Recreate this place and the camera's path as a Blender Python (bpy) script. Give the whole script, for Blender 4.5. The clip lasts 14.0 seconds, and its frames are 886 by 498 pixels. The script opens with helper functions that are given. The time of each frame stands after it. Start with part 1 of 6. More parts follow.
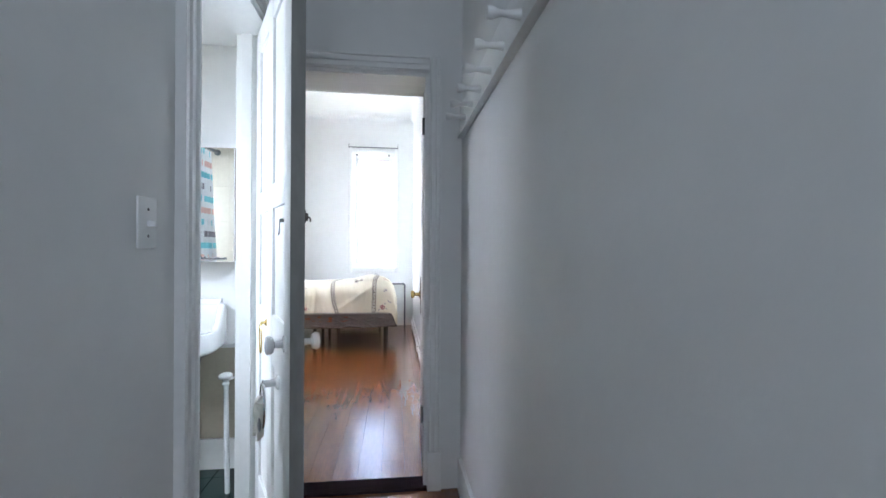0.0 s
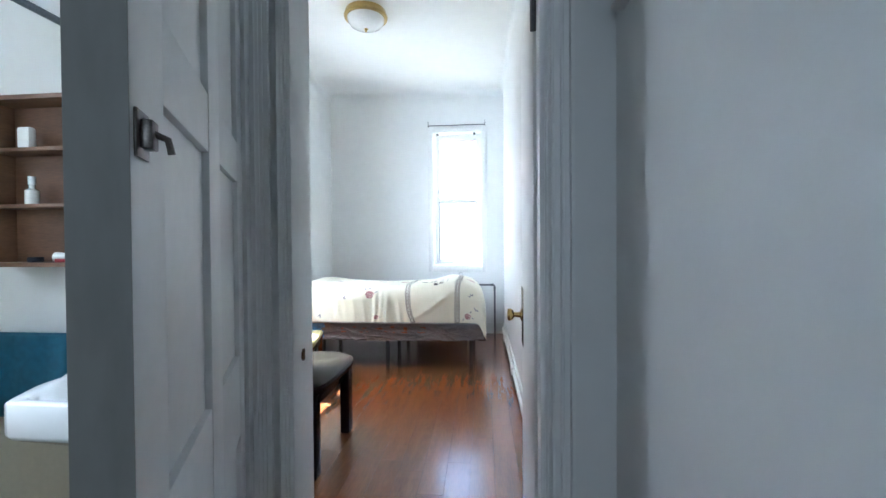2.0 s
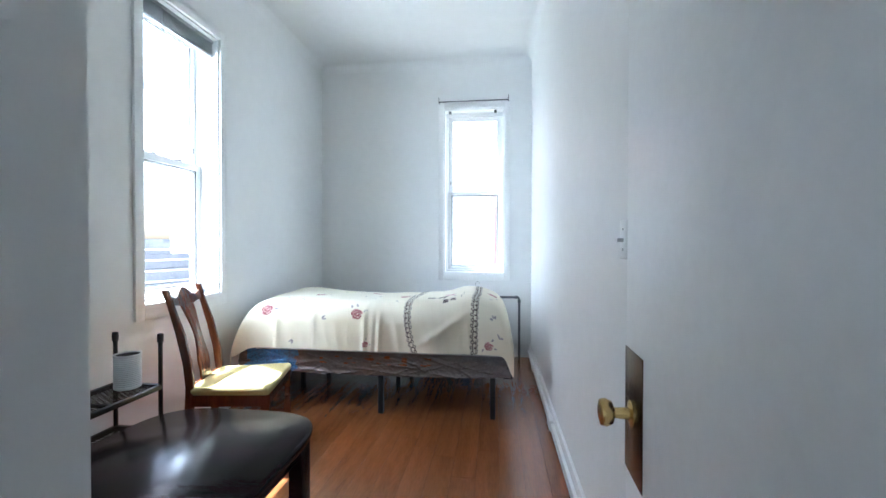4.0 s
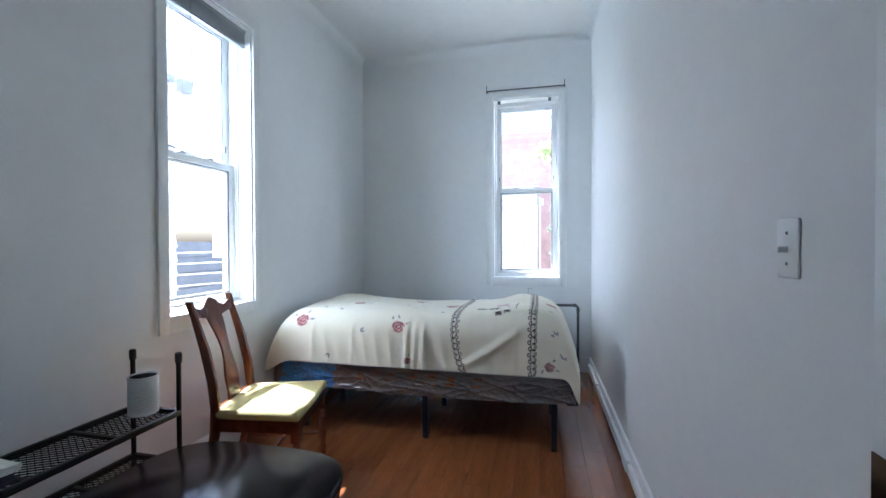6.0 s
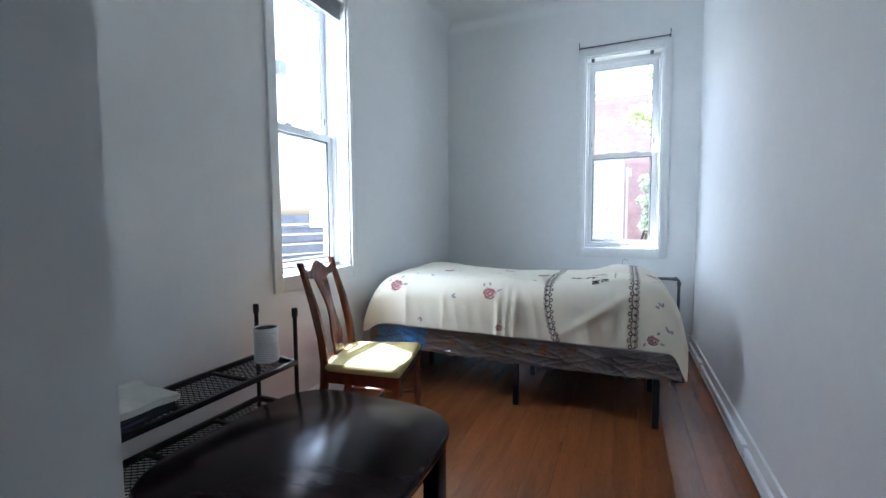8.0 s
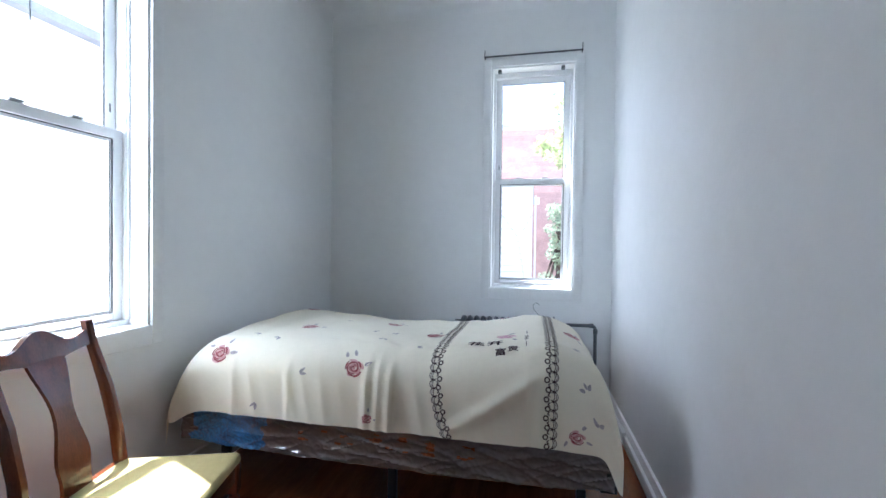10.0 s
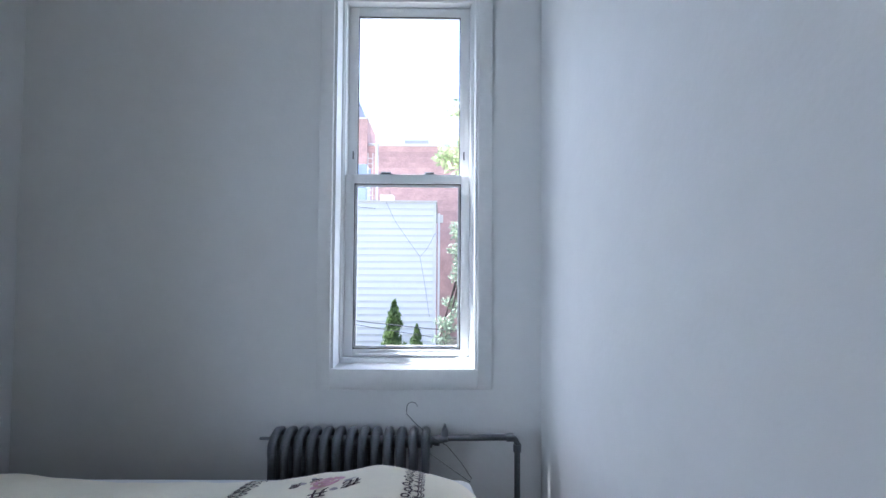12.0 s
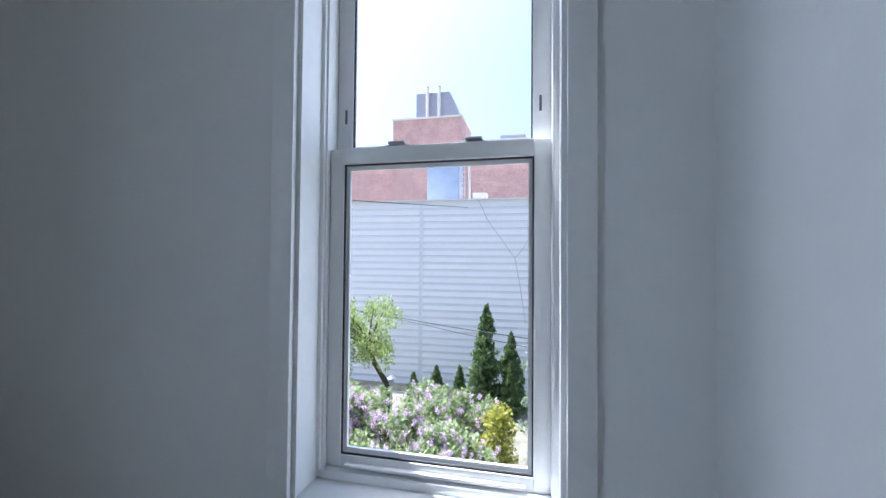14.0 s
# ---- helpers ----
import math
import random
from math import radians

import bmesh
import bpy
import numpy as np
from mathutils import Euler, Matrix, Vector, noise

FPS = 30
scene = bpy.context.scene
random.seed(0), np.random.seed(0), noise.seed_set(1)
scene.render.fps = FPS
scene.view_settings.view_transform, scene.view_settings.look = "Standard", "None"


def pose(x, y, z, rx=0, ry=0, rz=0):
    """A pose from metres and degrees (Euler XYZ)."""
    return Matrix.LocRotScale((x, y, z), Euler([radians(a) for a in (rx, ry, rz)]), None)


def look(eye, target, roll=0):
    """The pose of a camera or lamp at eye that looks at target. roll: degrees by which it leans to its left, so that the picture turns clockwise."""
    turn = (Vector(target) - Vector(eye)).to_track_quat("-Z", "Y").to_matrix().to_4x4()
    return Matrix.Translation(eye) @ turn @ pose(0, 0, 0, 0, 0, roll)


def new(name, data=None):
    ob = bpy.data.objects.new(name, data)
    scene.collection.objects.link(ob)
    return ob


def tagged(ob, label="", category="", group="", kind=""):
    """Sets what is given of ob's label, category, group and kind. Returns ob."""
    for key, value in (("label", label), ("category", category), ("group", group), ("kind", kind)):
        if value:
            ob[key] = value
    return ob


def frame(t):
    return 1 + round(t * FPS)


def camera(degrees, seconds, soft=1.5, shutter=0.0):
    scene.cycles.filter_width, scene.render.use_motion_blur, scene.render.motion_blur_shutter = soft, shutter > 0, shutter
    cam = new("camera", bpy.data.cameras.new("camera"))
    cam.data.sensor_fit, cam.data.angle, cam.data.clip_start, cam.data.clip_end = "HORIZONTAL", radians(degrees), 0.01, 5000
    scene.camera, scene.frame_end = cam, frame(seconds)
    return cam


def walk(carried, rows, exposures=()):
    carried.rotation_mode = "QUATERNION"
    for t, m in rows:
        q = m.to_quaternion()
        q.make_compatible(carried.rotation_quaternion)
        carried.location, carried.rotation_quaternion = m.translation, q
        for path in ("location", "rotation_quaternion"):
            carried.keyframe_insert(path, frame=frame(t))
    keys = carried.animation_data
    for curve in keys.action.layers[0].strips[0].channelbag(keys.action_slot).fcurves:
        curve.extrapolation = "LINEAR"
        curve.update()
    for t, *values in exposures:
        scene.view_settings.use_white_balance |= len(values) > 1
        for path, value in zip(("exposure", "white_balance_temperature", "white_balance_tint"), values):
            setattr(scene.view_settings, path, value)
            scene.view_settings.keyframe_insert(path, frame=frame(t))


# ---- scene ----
# camera and walk
cam = camera(93.6, 14.0)
PATH = [
    (0, (0.636, -0.09, 1.197), (0.867, 1.897, 1.197), 0.3),
    (0.5, (0.646, 0.095, 1.187), (0.759, 2.091, 1.128), 1.3),
    (1, (0.607, 0.398, 1.208), (0.783, 2.39, 1.172), 0.8),
    (1.5, (0.624, 0.693, 1.185), (0.639, 2.692, 1.227), -0.9),
    (2, (0.64, 0.92, 1.202), (0.451, 2.911, 1.174), -0.4),
    (2.5, (0.584, 1.176, 1.204), (0.443, 3.171, 1.179), 1.1),
    (3, (0.559, 1.424, 1.208), (0.383, 3.416, 1.188), 0.6),
    (3.2, (0.568, 1.534, 1.202), (0.338, 3.52, 1.176), 0.5),
    (5.3, (0.481, 2.254, 1.242), (0.211, 4.236, 1.224), -0.3),
    (5.5, (0.477, 2.261, 1.242), (0.176, 4.238, 1.222), -0.3),
    (6, (0.449, 2.269, 1.241), (-0.006, 4.216, 1.217), -0.2),
    (6.5, (0.388, 2.27, 1.228), (-0.278, 4.155, 1.19), -0.1),
    (7, (0.362, 2.25, 1.196), (-0.477, 4.061, 1.071), -0.3),
    (7.2, (0.365, 2.242, 1.186), (-0.509, 4.033, 1.023), -0.2),
    (9.3, (0.293, 2.555, 1.229), (-0.293, 4.465, 1.139), -1.9),
    (9.5, (0.322, 2.698, 1.252), (-0.27, 4.607, 1.171), -2.6),
    (10, (0.321, 3.08, 1.27), (-0.097, 5.036, 1.239), 0.7),
    (10.5, (0.305, 3.474, 1.33), (0.273, 5.474, 1.354), -0.1),
    (11, (0.389, 3.86, 1.344), (0.31, 5.858, 1.401), -0.1),
    (11.5, (0.454, 4.235, 1.333), (0.415, 6.234, 1.345), 1.8),
    (12, (0.465, 4.605, 1.39), (0.482, 6.604, 1.449), 0.4),
    (12.5, (0.489, 4.919, 1.428), (0.259, 6.904, 1.523), 0.9),
    (13, (0.491, 5.138, 1.44), (0.228, 7.12, 1.475), 1.3),
    (13.5, (0.519, 5.336, 1.484), (0.161, 7.303, 1.543), 0.4),
    (14, (0.581, 5.546, 1.503), (0.128, 7.493, 1.551), 0.5),
]
EXPOSURES = [(0.0, 3.78, 5950, 15), (1.5, 3.68, 5600, 11), (2.0, 3.6, 5575, 9), (2.5, 3.68, 5550, 8), (3.2, 3.52, 5550, 7), (5.4, 2.6, 5320, 10), (7.2, 2.47, 5320, 10), (9.5, 2.7, 5520, 11), (10.0, 2.48, 5470, 12), (10.8, 2.45, 5470, 14), (11.5, 2.15, 5420, 14), (12.5, 1.68, 5350, 14), (13.0, 1.58, 5370, 14), (14.0, 1.22, 5370, 13)]
walk(cam, [(t, look(eye, target, roll)) for t, eye, target, roll in PATH], EXPOSURES)

# ---- plan, in metres ----
XL, XR, YB, YN, ZC = -1.422, 0.925, 6.48, 2.46, 3.24     # bedroom: left, right, window wall, near wall, ceiling
HL, HR, YD, YD2, ZH = 0.074, 0.970, 1.985, 2.145, 2.75      # hall: left, right, door wall's two faces, ceiling
HW, RX = -0.075, -0.04                                     # back of the hall's left wall, side of the recess inside the bedroom doorway
BX, BY0, BY1, BZ = -1.5, 1.0, 2.305, 2.3                    # bathroom: left wall, near wall, sink wall, ceiling
DX0, DX1, DZ = 0.12, 0.797, 2.07                         # bedroom doorway
OY0, OY1, OZ = 1.172, 1.888, 2.17                           # bathroom doorway
WX0, WX1, WZ0, WZ1 = -0.018, 0.638, 0.903, 2.69           # window in the far wall
LY0, LY1, LZ0, LZ1 = 4.03, 4.69, 0.864, 2.67              # window in the left wall

# ---- world, sun, lights ----
SUN_DIR = Vector((-1.1, 0.42, 2.58)).normalized()
world = bpy.data.worlds.new("sky")
scene.world = world
world.use_nodes = True
wn = world.node_tree.nodes
sky = wn.new("ShaderNodeTexSky")
sky.sky_type = "NISHITA"
sky.sun_disc = False
sky.sun_elevation = math.asin(SUN_DIR.z)
sky.sun_rotation = math.atan2(SUN_DIR.x, SUN_DIR.y)
sky.air_density, sky.dust_density, sky.ozone_density = 1.0, 5.0, 1.0
wn["Background"].inputs["Strength"].default_value = 0.15
world.node_tree.links.new(sky.outputs["Color"], wn["Background"].inputs["Color"])
sun = new("sun", bpy.data.lights.new("sun", "SUN"))
sun.data.energy, sun.data.angle, sun.data.color = 5.0, radians(0.5), (1.0, 0.95, 0.87)
sun.matrix_world = look((0, 0, 20), Vector((0, 0, 20)) - SUN_DIR)


def area_lamp(name, eye, target, w, h, energy, color, spread=180):
    lamp = new(name, bpy.data.lights.new(name, "AREA"))
    lamp.data.shape, lamp.data.size, lamp.data.size_y, lamp.data.energy, lamp.data.color = "RECTANGLE", w, h, energy, color
    lamp.data.spread = radians(spread)
    lamp.matrix_world = look(eye, target)
    return lamp


DAY = (0.84, 0.93, 1.0)
# lamps added beside the bedroom windows, out of view, standing in for sky daylight
area_lamp("daylight_left_near", (-2.25, 3.53, 1.9), (-0.2, 5.08, 1.5), 1.1, 1.8, 13.0, DAY)
area_lamp("daylight_left_far", (-2.35, 6.23, 2.0), (-0.3, 3.28, 1.4), 1.2, 1.8, 17.0, DAY)
area_lamp("daylight_far_left", (-0.95, 7.35, 2.0), (0.6, 5.6, 1.6), 0.9, 1.8, 0.9, DAY)
area_lamp("daylight_far_right", (1.55, 7.35, 2.0), (-0.2, 5.4, 1.6), 0.9, 1.8, 3.2, DAY)
# lamp added in the unseen bathroom window, aimed to brighten the door leaf
area_lamp("bath_fill", (-1.62, 1.40, 1.75), (0.2, 1.46, 0.9), 0.46, 0.7, 2.2, DAY, 95)
# added fill inside the closed hall end, for light from behind
area_lamp("hall_fill", (0.55, -1.75, 1.6), (0.6, 1.5, 1.3), 0.8, 1.8, 1.0, DAY)

# ---- materials ----
def material(name, color, rough=0.5, metal=0.0, vary=0.06, scale=6.0, bump=0.0, bump_scale=60.0, specular=0.5, coat=0.0, per_object=0.0, stretch=(1, 1, 1), coat_rough=0.15):
    """Noise at two scales on the colour, fine relief, a little wear in the gloss."""
    m = bpy.data.materials.new(name)
    m.use_nodes = True
    n, l = m.node_tree.nodes, m.node_tree.links
    b = n["Principled BSDF"]
    b.inputs["Roughness"].default_value, b.inputs["Metallic"].default_value = rough, metal
    b.inputs["Specular IOR Level"].default_value, b.inputs["Coat Weight"].default_value = specular, coat
    b.inputs["Coat Roughness"].default_value = coat_rough
    co = n.new("ShaderNodeTexCoord")
    mp = n.new("ShaderNodeMapping")
    mp.inputs["Scale"].default_value = stretch
    l.new(co.outputs["Object"], mp.inputs["Vector"])
    big, fine = n.new("ShaderNodeTexNoise"), n.new("ShaderNodeTexNoise")
    for node, sc, det in ((big, scale, 3.0), (fine, scale * 9.0, 5.0)):
        node.inputs["Scale"].default_value, node.inputs["Detail"].default_value = sc, det
        l.new(mp.outputs["Vector"], node.inputs["Vector"])
    mix = n.new("ShaderNodeMath")
    mix.operation = "ADD"
    l.new(big.outputs["Fac"], mix.inputs[0])
    l.new(fine.outputs["Fac"], mix.inputs[1])
    ramp = n.new("ShaderNodeValToRGB")
    e = ramp.color_ramp.elements
    e[0].position, e[1].position = 0.35, 0.65
    e[0].color = (*[max(0.0, c * (1 - vary)) for c in color], 1)
    e[1].color = (*[min(1.0, c * (1 + vary)) for c in color], 1)
    half = n.new("ShaderNodeMath")
    half.operation, half.inputs[1].default_value = "MULTIPLY", 0.5
    l.new(mix.outputs[0], half.inputs[0])
    l.new(half.outputs[0], ramp.inputs["Fac"])
    out = ramp.outputs["Color"]
    if per_object:
        info = n.new("ShaderNodeObjectInfo")
        hsv = n.new("ShaderNodeHueSaturation")
        rng = n.new("ShaderNodeMapRange")
        rng.inputs["To Min"].default_value, rng.inputs["To Max"].default_value = 1 - per_object, 1 + per_object
        l.new(info.outputs["Random"], rng.inputs["Value"])
        l.new(rng.outputs["Result"], hsv.inputs["Value"])
        l.new(out, hsv.inputs["Color"])
        out = hsv.outputs["Color"]
        off = n.new("ShaderNodeVectorMath")
        off.operation, off.inputs[1].default_value = "SCALE", (1, 1, 1)
        off.inputs["Scale"].default_value = 37.0
        l.new(info.outputs["Random"], off.inputs[0])
        l.new(off.outputs["Vector"], mp.inputs["Location"])
    l.new(out, b.inputs["Base Color"])
    if bump:
        bn, bp = n.new("ShaderNodeTexNoise"), n.new("ShaderNodeBump")
        bn.inputs["Scale"].default_value, bn.inputs["Detail"].default_value = bump_scale, 4.0
        bp.inputs["Strength"].default_value, bp.inputs["Distance"].default_value = bump, 0.01
        l.new(mp.outputs["Vector"], bn.inputs["Vector"])
        l.new(bn.outputs["Fac"], bp.inputs["Height"])
        l.new(bp.outputs["Normal"], b.inputs["Normal"])
        if coat and bump >= 0.5:
            l.new(bp.outputs["Normal"], b.inputs["Coat Normal"])
    return m


def glass(name, tint=(1, 1, 1), rough=0.0):
    m = bpy.data.materials.new(name)
    m.use_nodes = True
    b = m.node_tree.nodes["Principled BSDF"]
    b.inputs["Base Color"].default_value = (*tint, 1)
    b.inputs["Transmission Weight"].default_value, b.inputs["Roughness"].default_value, b.inputs["IOR"].default_value = 1.0, rough, 1.02
    return m


WALL = material("wall_paint", (0.78, 0.79, 0.78), 0.55, vary=0.02, scale=1.3, bump=0.08, bump_scale=45, specular=0.35)
CEIL = material("ceiling_paint", (0.80, 0.81, 0.80), 0.7, vary=0.02, scale=1.0, bump=0.06, bump_scale=30)
TRIM = material("gloss_trim_paint", (0.80, 0.81, 0.80), 0.42, vary=0.03, scale=4, bump=0.06, bump_scale=25)
VINYL = material("white_vinyl", (0.82, 0.83, 0.83), 0.35, vary=0.02, scale=4)
LAMINATE = material("laminate_plank", (0.225, 0.080, 0.028), 0.22, coat=0.5, coat_rough=0.2, vary=0.22, scale=3.0, per_object=0.05, stretch=(7, 0.6, 1))
SUBFLOOR = material("floor_joint", (0.12, 0.05, 0.025), 0.6)
SADDLE = material("dark_saddle_wood", (0.022, 0.012, 0.014), 0.9, specular=0.03, vary=0.2, stretch=(1, 8, 1))
TILE_GREEN = material("green_marble_tile", (0.012, 0.035, 0.032), 0.15, vary=0.5, scale=5)
TILE_WALL = material("pale_wall_tile", (0.50, 0.46, 0.37), 0.45, vary=0.05, scale=5)
BATH_PAINT = material("bath_wall_paint", (0.80, 0.80, 0.77), 0.4, vary=0.02, scale=2)
GLASS = glass("window_glass")


# ---- mesh helpers ----
def box(bm, x0, x1, y0, y1, z0, z1, bevel=0.0, seg=2):
    r = bmesh.ops.create_cube(bm, size=1.0)
    vs = r["verts"]
    bmesh.ops.scale(bm, vec=(x1 - x0, y1 - y0, z1 - z0), verts=vs)
    bmesh.ops.translate(bm, vec=((x0 + x1) / 2, (y0 + y1) / 2, (z0 + z1) / 2), verts=vs)
    if bevel:
        es = list({e for v in vs for e in v.link_edges})
        bmesh.ops.bevel(bm, geom=es, offset=bevel, segments=seg, affect="EDGES", profile=0.5)
    return bm


def tube(bm, points, radius, seg=10, cap=True):
    """A round bar along points; radius is one number or one for each point."""
    pts = [Vector(p) for p in points]
    rads = radius if isinstance(radius, (list, tuple)) else [radius] * len(pts)
    rings, up = [], None
    for i, p in enumerate(pts):
        d = (pts[min(i + 1, len(pts) - 1)] - pts[max(i - 1, 0)]).normalized()
        if up is None:
            up = d.orthogonal().normalized()
        up = (up - d * up.dot(d)).normalized()
        side = d.cross(up)
        rings.append([bm.verts.new(p + (up * math.cos(k * math.tau / seg) + side * math.sin(k * math.tau / seg)) * rads[i]) for k in range(seg)])
    for a, b in zip(rings, rings[1:]):
        for k in range(seg):
            bm.faces.new((a[k], a[(k + 1) % seg], b[(k + 1) % seg], b[k]))
    if cap:
        bm.faces.new(list(reversed(rings[0])))
        bm.faces.new(rings[-1])
    return bm


def lathe(bm, profile, m=None, seg=20):
    """Profile of (radius, height) turned round z, then placed by m."""
    m = m or Matrix.Identity(4)
    rings = []
    for r, z in profile:
        rings.append([bm.verts.new(m @ Vector((max(r, 1e-4) * math.cos(k * math.tau / seg), max(r, 1e-4) * math.sin(k * math.tau / seg), z))) for k in range(seg)])
    for a, b in zip(rings, rings[1:]):
        for k in range(seg):
            bm.faces.new((a[k], a[(k + 1) % seg], b[(k + 1) % seg], b[k]))
    bm.faces.new(list(reversed(rings[0])))
    bm.faces.new(rings[-1])
    return bm


def prism(bm, outline, z0, z1, m=None):
    """An outline of (x, y) drawn up from z0 to z1, placed by m."""
    m = m or Matrix.Identity(4)
    lo = [bm.verts.new(m @ Vector((x, y, z0))) for x, y in outline]
    hi = [bm.verts.new(m @ Vector((x, y, z1))) for x, y in outline]
    n = len(outline)
    for k in range(n):
        bm.faces.new((lo[k], lo[(k + 1) % n], hi[(k + 1) % n], hi[k]))
    bm.faces.new(list(reversed(lo)))
    bm.faces.new(hi)
    return bm


def mesh_of(name, bm, mat, smooth=False):
    bmesh.ops.recalc_face_normals(bm, faces=bm.faces[:])
    me = bpy.data.meshes.new(name)
    bm.to_mesh(me)
    bm.free()
    for m in (mat if isinstance(mat, (list, tuple)) else [mat]):
        me.materials.append(m)
    if smooth:
        me.polygons.foreach_set("use_smooth", [True] * len(me.polygons))
        me.set_sharp_from_angle(angle=radians(40))
    return me


def part(name, bm, mat, parent=None, label="", smooth=True):
    ob = new(name, mesh_of(name, bm, mat, smooth))
    if parent:
        ob.parent = parent
    if label:
        tagged(ob, label)
    return ob


def thing(name, m, label, category, group="", kind=""):
    ob = new(name)
    ob.empty_display_size = 0.1
    ob.matrix_world = m
    return tagged(ob, label, category, group, kind)


def solid(name, bm, mat, label, category, kind="", smooth=True, group=""):
    ob = part(name, bm, mat, None, "", smooth)
    return tagged(ob, label, category, group, kind)


B = bmesh.new


def boxes(*bs, bevel=0.0):
    bm = B()
    for b in bs:
        box(bm, *b, bevel=bevel)
    return bm


# ---- large structure ----
def structure(name, mat, label, category, *bs):
    return solid(name, boxes(*bs), mat, label, category, "structure", smooth=False)


T = 0.22
structure("wall_far", WALL, "white painted plaster wall with a tall window", "wall",
          (XL - T, WX0, YB, YB + T, -0.1, ZC + 0.1), (WX1, XR + 0.12, YB, YB + T, -0.1, ZC + 0.1),
          (WX0, WX1, YB, YB + T, -0.1, WZ0), (WX0, WX1, YB, YB + T, WZ1, ZC + 0.1))
structure("wall_left", WALL, "white painted plaster wall with a tall window", "wall",
          (XL - T, XL, YN, LY0, -0.1, ZC + 0.1), (XL - T, XL, LY1, YB, -0.1, ZC + 0.1),
          (XL - T, XL, LY0, LY1, -0.1, LZ0), (XL - T, XL, LY0, LY1, LZ1, ZC + 0.1))
structure("wall_right", WALL, "plain white painted plaster wall", "wall", (XR, XR + 0.12, YD2, YB, -0.1, ZC + 0.1))
structure("wall_bath_back", WALL, "white painted partition between bathroom and bedroom", "wall", (XL - T, HW, BY1, YN, -0.1, ZC + 0.1))
structure("wall_hall_left", WALL, "white painted hall wall with the bathroom doorway", "wall",
          (HW, HL, -1.8, OY0, -0.1, ZC + 0.1), (HW, HL, OY1, YD2, -0.1, ZC + 0.1), (HW, RX, YD2, YN, -0.1, ZC + 0.1), (HW, HL, OY0, OY1, OZ, ZC + 0.1))
structure("wall_door", WALL, "white painted wall with the bedroom doorway", "wall",
          (HL, DX0 - 0.02, YD, YD2, -0.1, ZC + 0.1), (DX1 + 0.02, 1.14, YD, YD2, -0.1, ZC + 0.1), (DX0 - 0.02, DX1 + 0.02, YD, YD2, DZ + 0.02, ZC + 0.1))
structure("wall_header", WALL, "white painted header over the recessed doorway", "wall", (RX, XR, YD2 + 0.002, YN, 2.13, ZC + 0.1))
structure("wall_hall_right", WALL, "white painted hall wall", "wall", (HR, HR + 0.12, -1.8, YD, -0.1, ZH + 0.1))
structure("wall_hall_end", WALL, "white painted hall wall behind the camera", "wall", (HW, HR + 0.12, -1.92, -1.8, -0.1, ZH + 0.1))
structure("wall_bath_left", TILE_WALL, "pale beige tiled bathroom wall with an assumed window opening", "wall",
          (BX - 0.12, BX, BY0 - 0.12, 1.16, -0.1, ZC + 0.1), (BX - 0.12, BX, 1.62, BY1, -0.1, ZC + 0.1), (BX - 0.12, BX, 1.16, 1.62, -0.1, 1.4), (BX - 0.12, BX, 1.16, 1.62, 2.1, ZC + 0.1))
structure("wall_bath_near", TILE_WALL, "pale beige tiled shower wall", "wall", (BX, HW, BY0 - 0.12, BY0, -0.1, BZ + 0.1))
structure("ceiling_bath", CEIL, "white bathroom ceiling", "ceiling", (BX, HW, BY0, BY1, BZ, BZ + 0.1))
structure("ceiling_hall", CEIL, "white hall ceiling", "ceiling", (HL, HR, -1.8, YD, ZH, ZH + 0.1))


def coved_ceiling():
    """Ceiling slab whose edges curve down softly into the walls."""
    bm = B()
    R, N = 0.10, 6
    x0, x1, y0, y1 = XL, XR, YN, YB
    rings = []
    for i in range(N + 1):
        a = i / N * math.pi / 2
        ins, z = R * (1 - math.cos(a)), ZC - R * (1 - math.sin(a))
        rings.append([bm.verts.new(p) for p in ((x0 + ins, y0 + ins, z), (x1 - ins, y0 + ins, z), (x1 - ins, y1 - ins, z), (x0 + ins, y1 - ins, z))])
    top = [bm.verts.new(p) for p in ((x0, y0, ZC + 0.09), (x1, y0, ZC + 0.09), (x1, y1, ZC + 0.09), (x0, y1, ZC + 0.09))]
    for a, b in zip(rings, rings[1:]):
        for k in range(4):
            bm.faces.new((a[k], a[(k + 1) % 4], b[(k + 1) % 4], b[k]))
    bm.faces.new(rings[-1])
    for k in range(4):
        bm.faces.new((rings[0][k], top[k], top[(k + 1) % 4], rings[0][(k + 1) % 4]))
    bm.faces.new(list(reversed(top)))
    return solid("ceiling", bm, CEIL, "white plaster ceiling with softly coved edges", "ceiling", "structure")


coved_ceiling()
floor = structure("floor", SUBFLOOR, "glossy orange-brown laminate plank floor", "floor", (XL, RX, YN, YB, -0.1, -0.008), (RX, XR, YD + 0.08, YB, -0.1, -0.008))
floor_hall = structure("floor_hall", SUBFLOOR, "orange-brown laminate plank hall floor", "floor", (HL, HR, -1.8, YD, -0.1, -0.008))
floor_bath = structure("floor_bath", SUBFLOOR, "dark green marbled tile bathroom floor", "floor", (BX, HL, BY0, BY1, -0.1, -0.012))

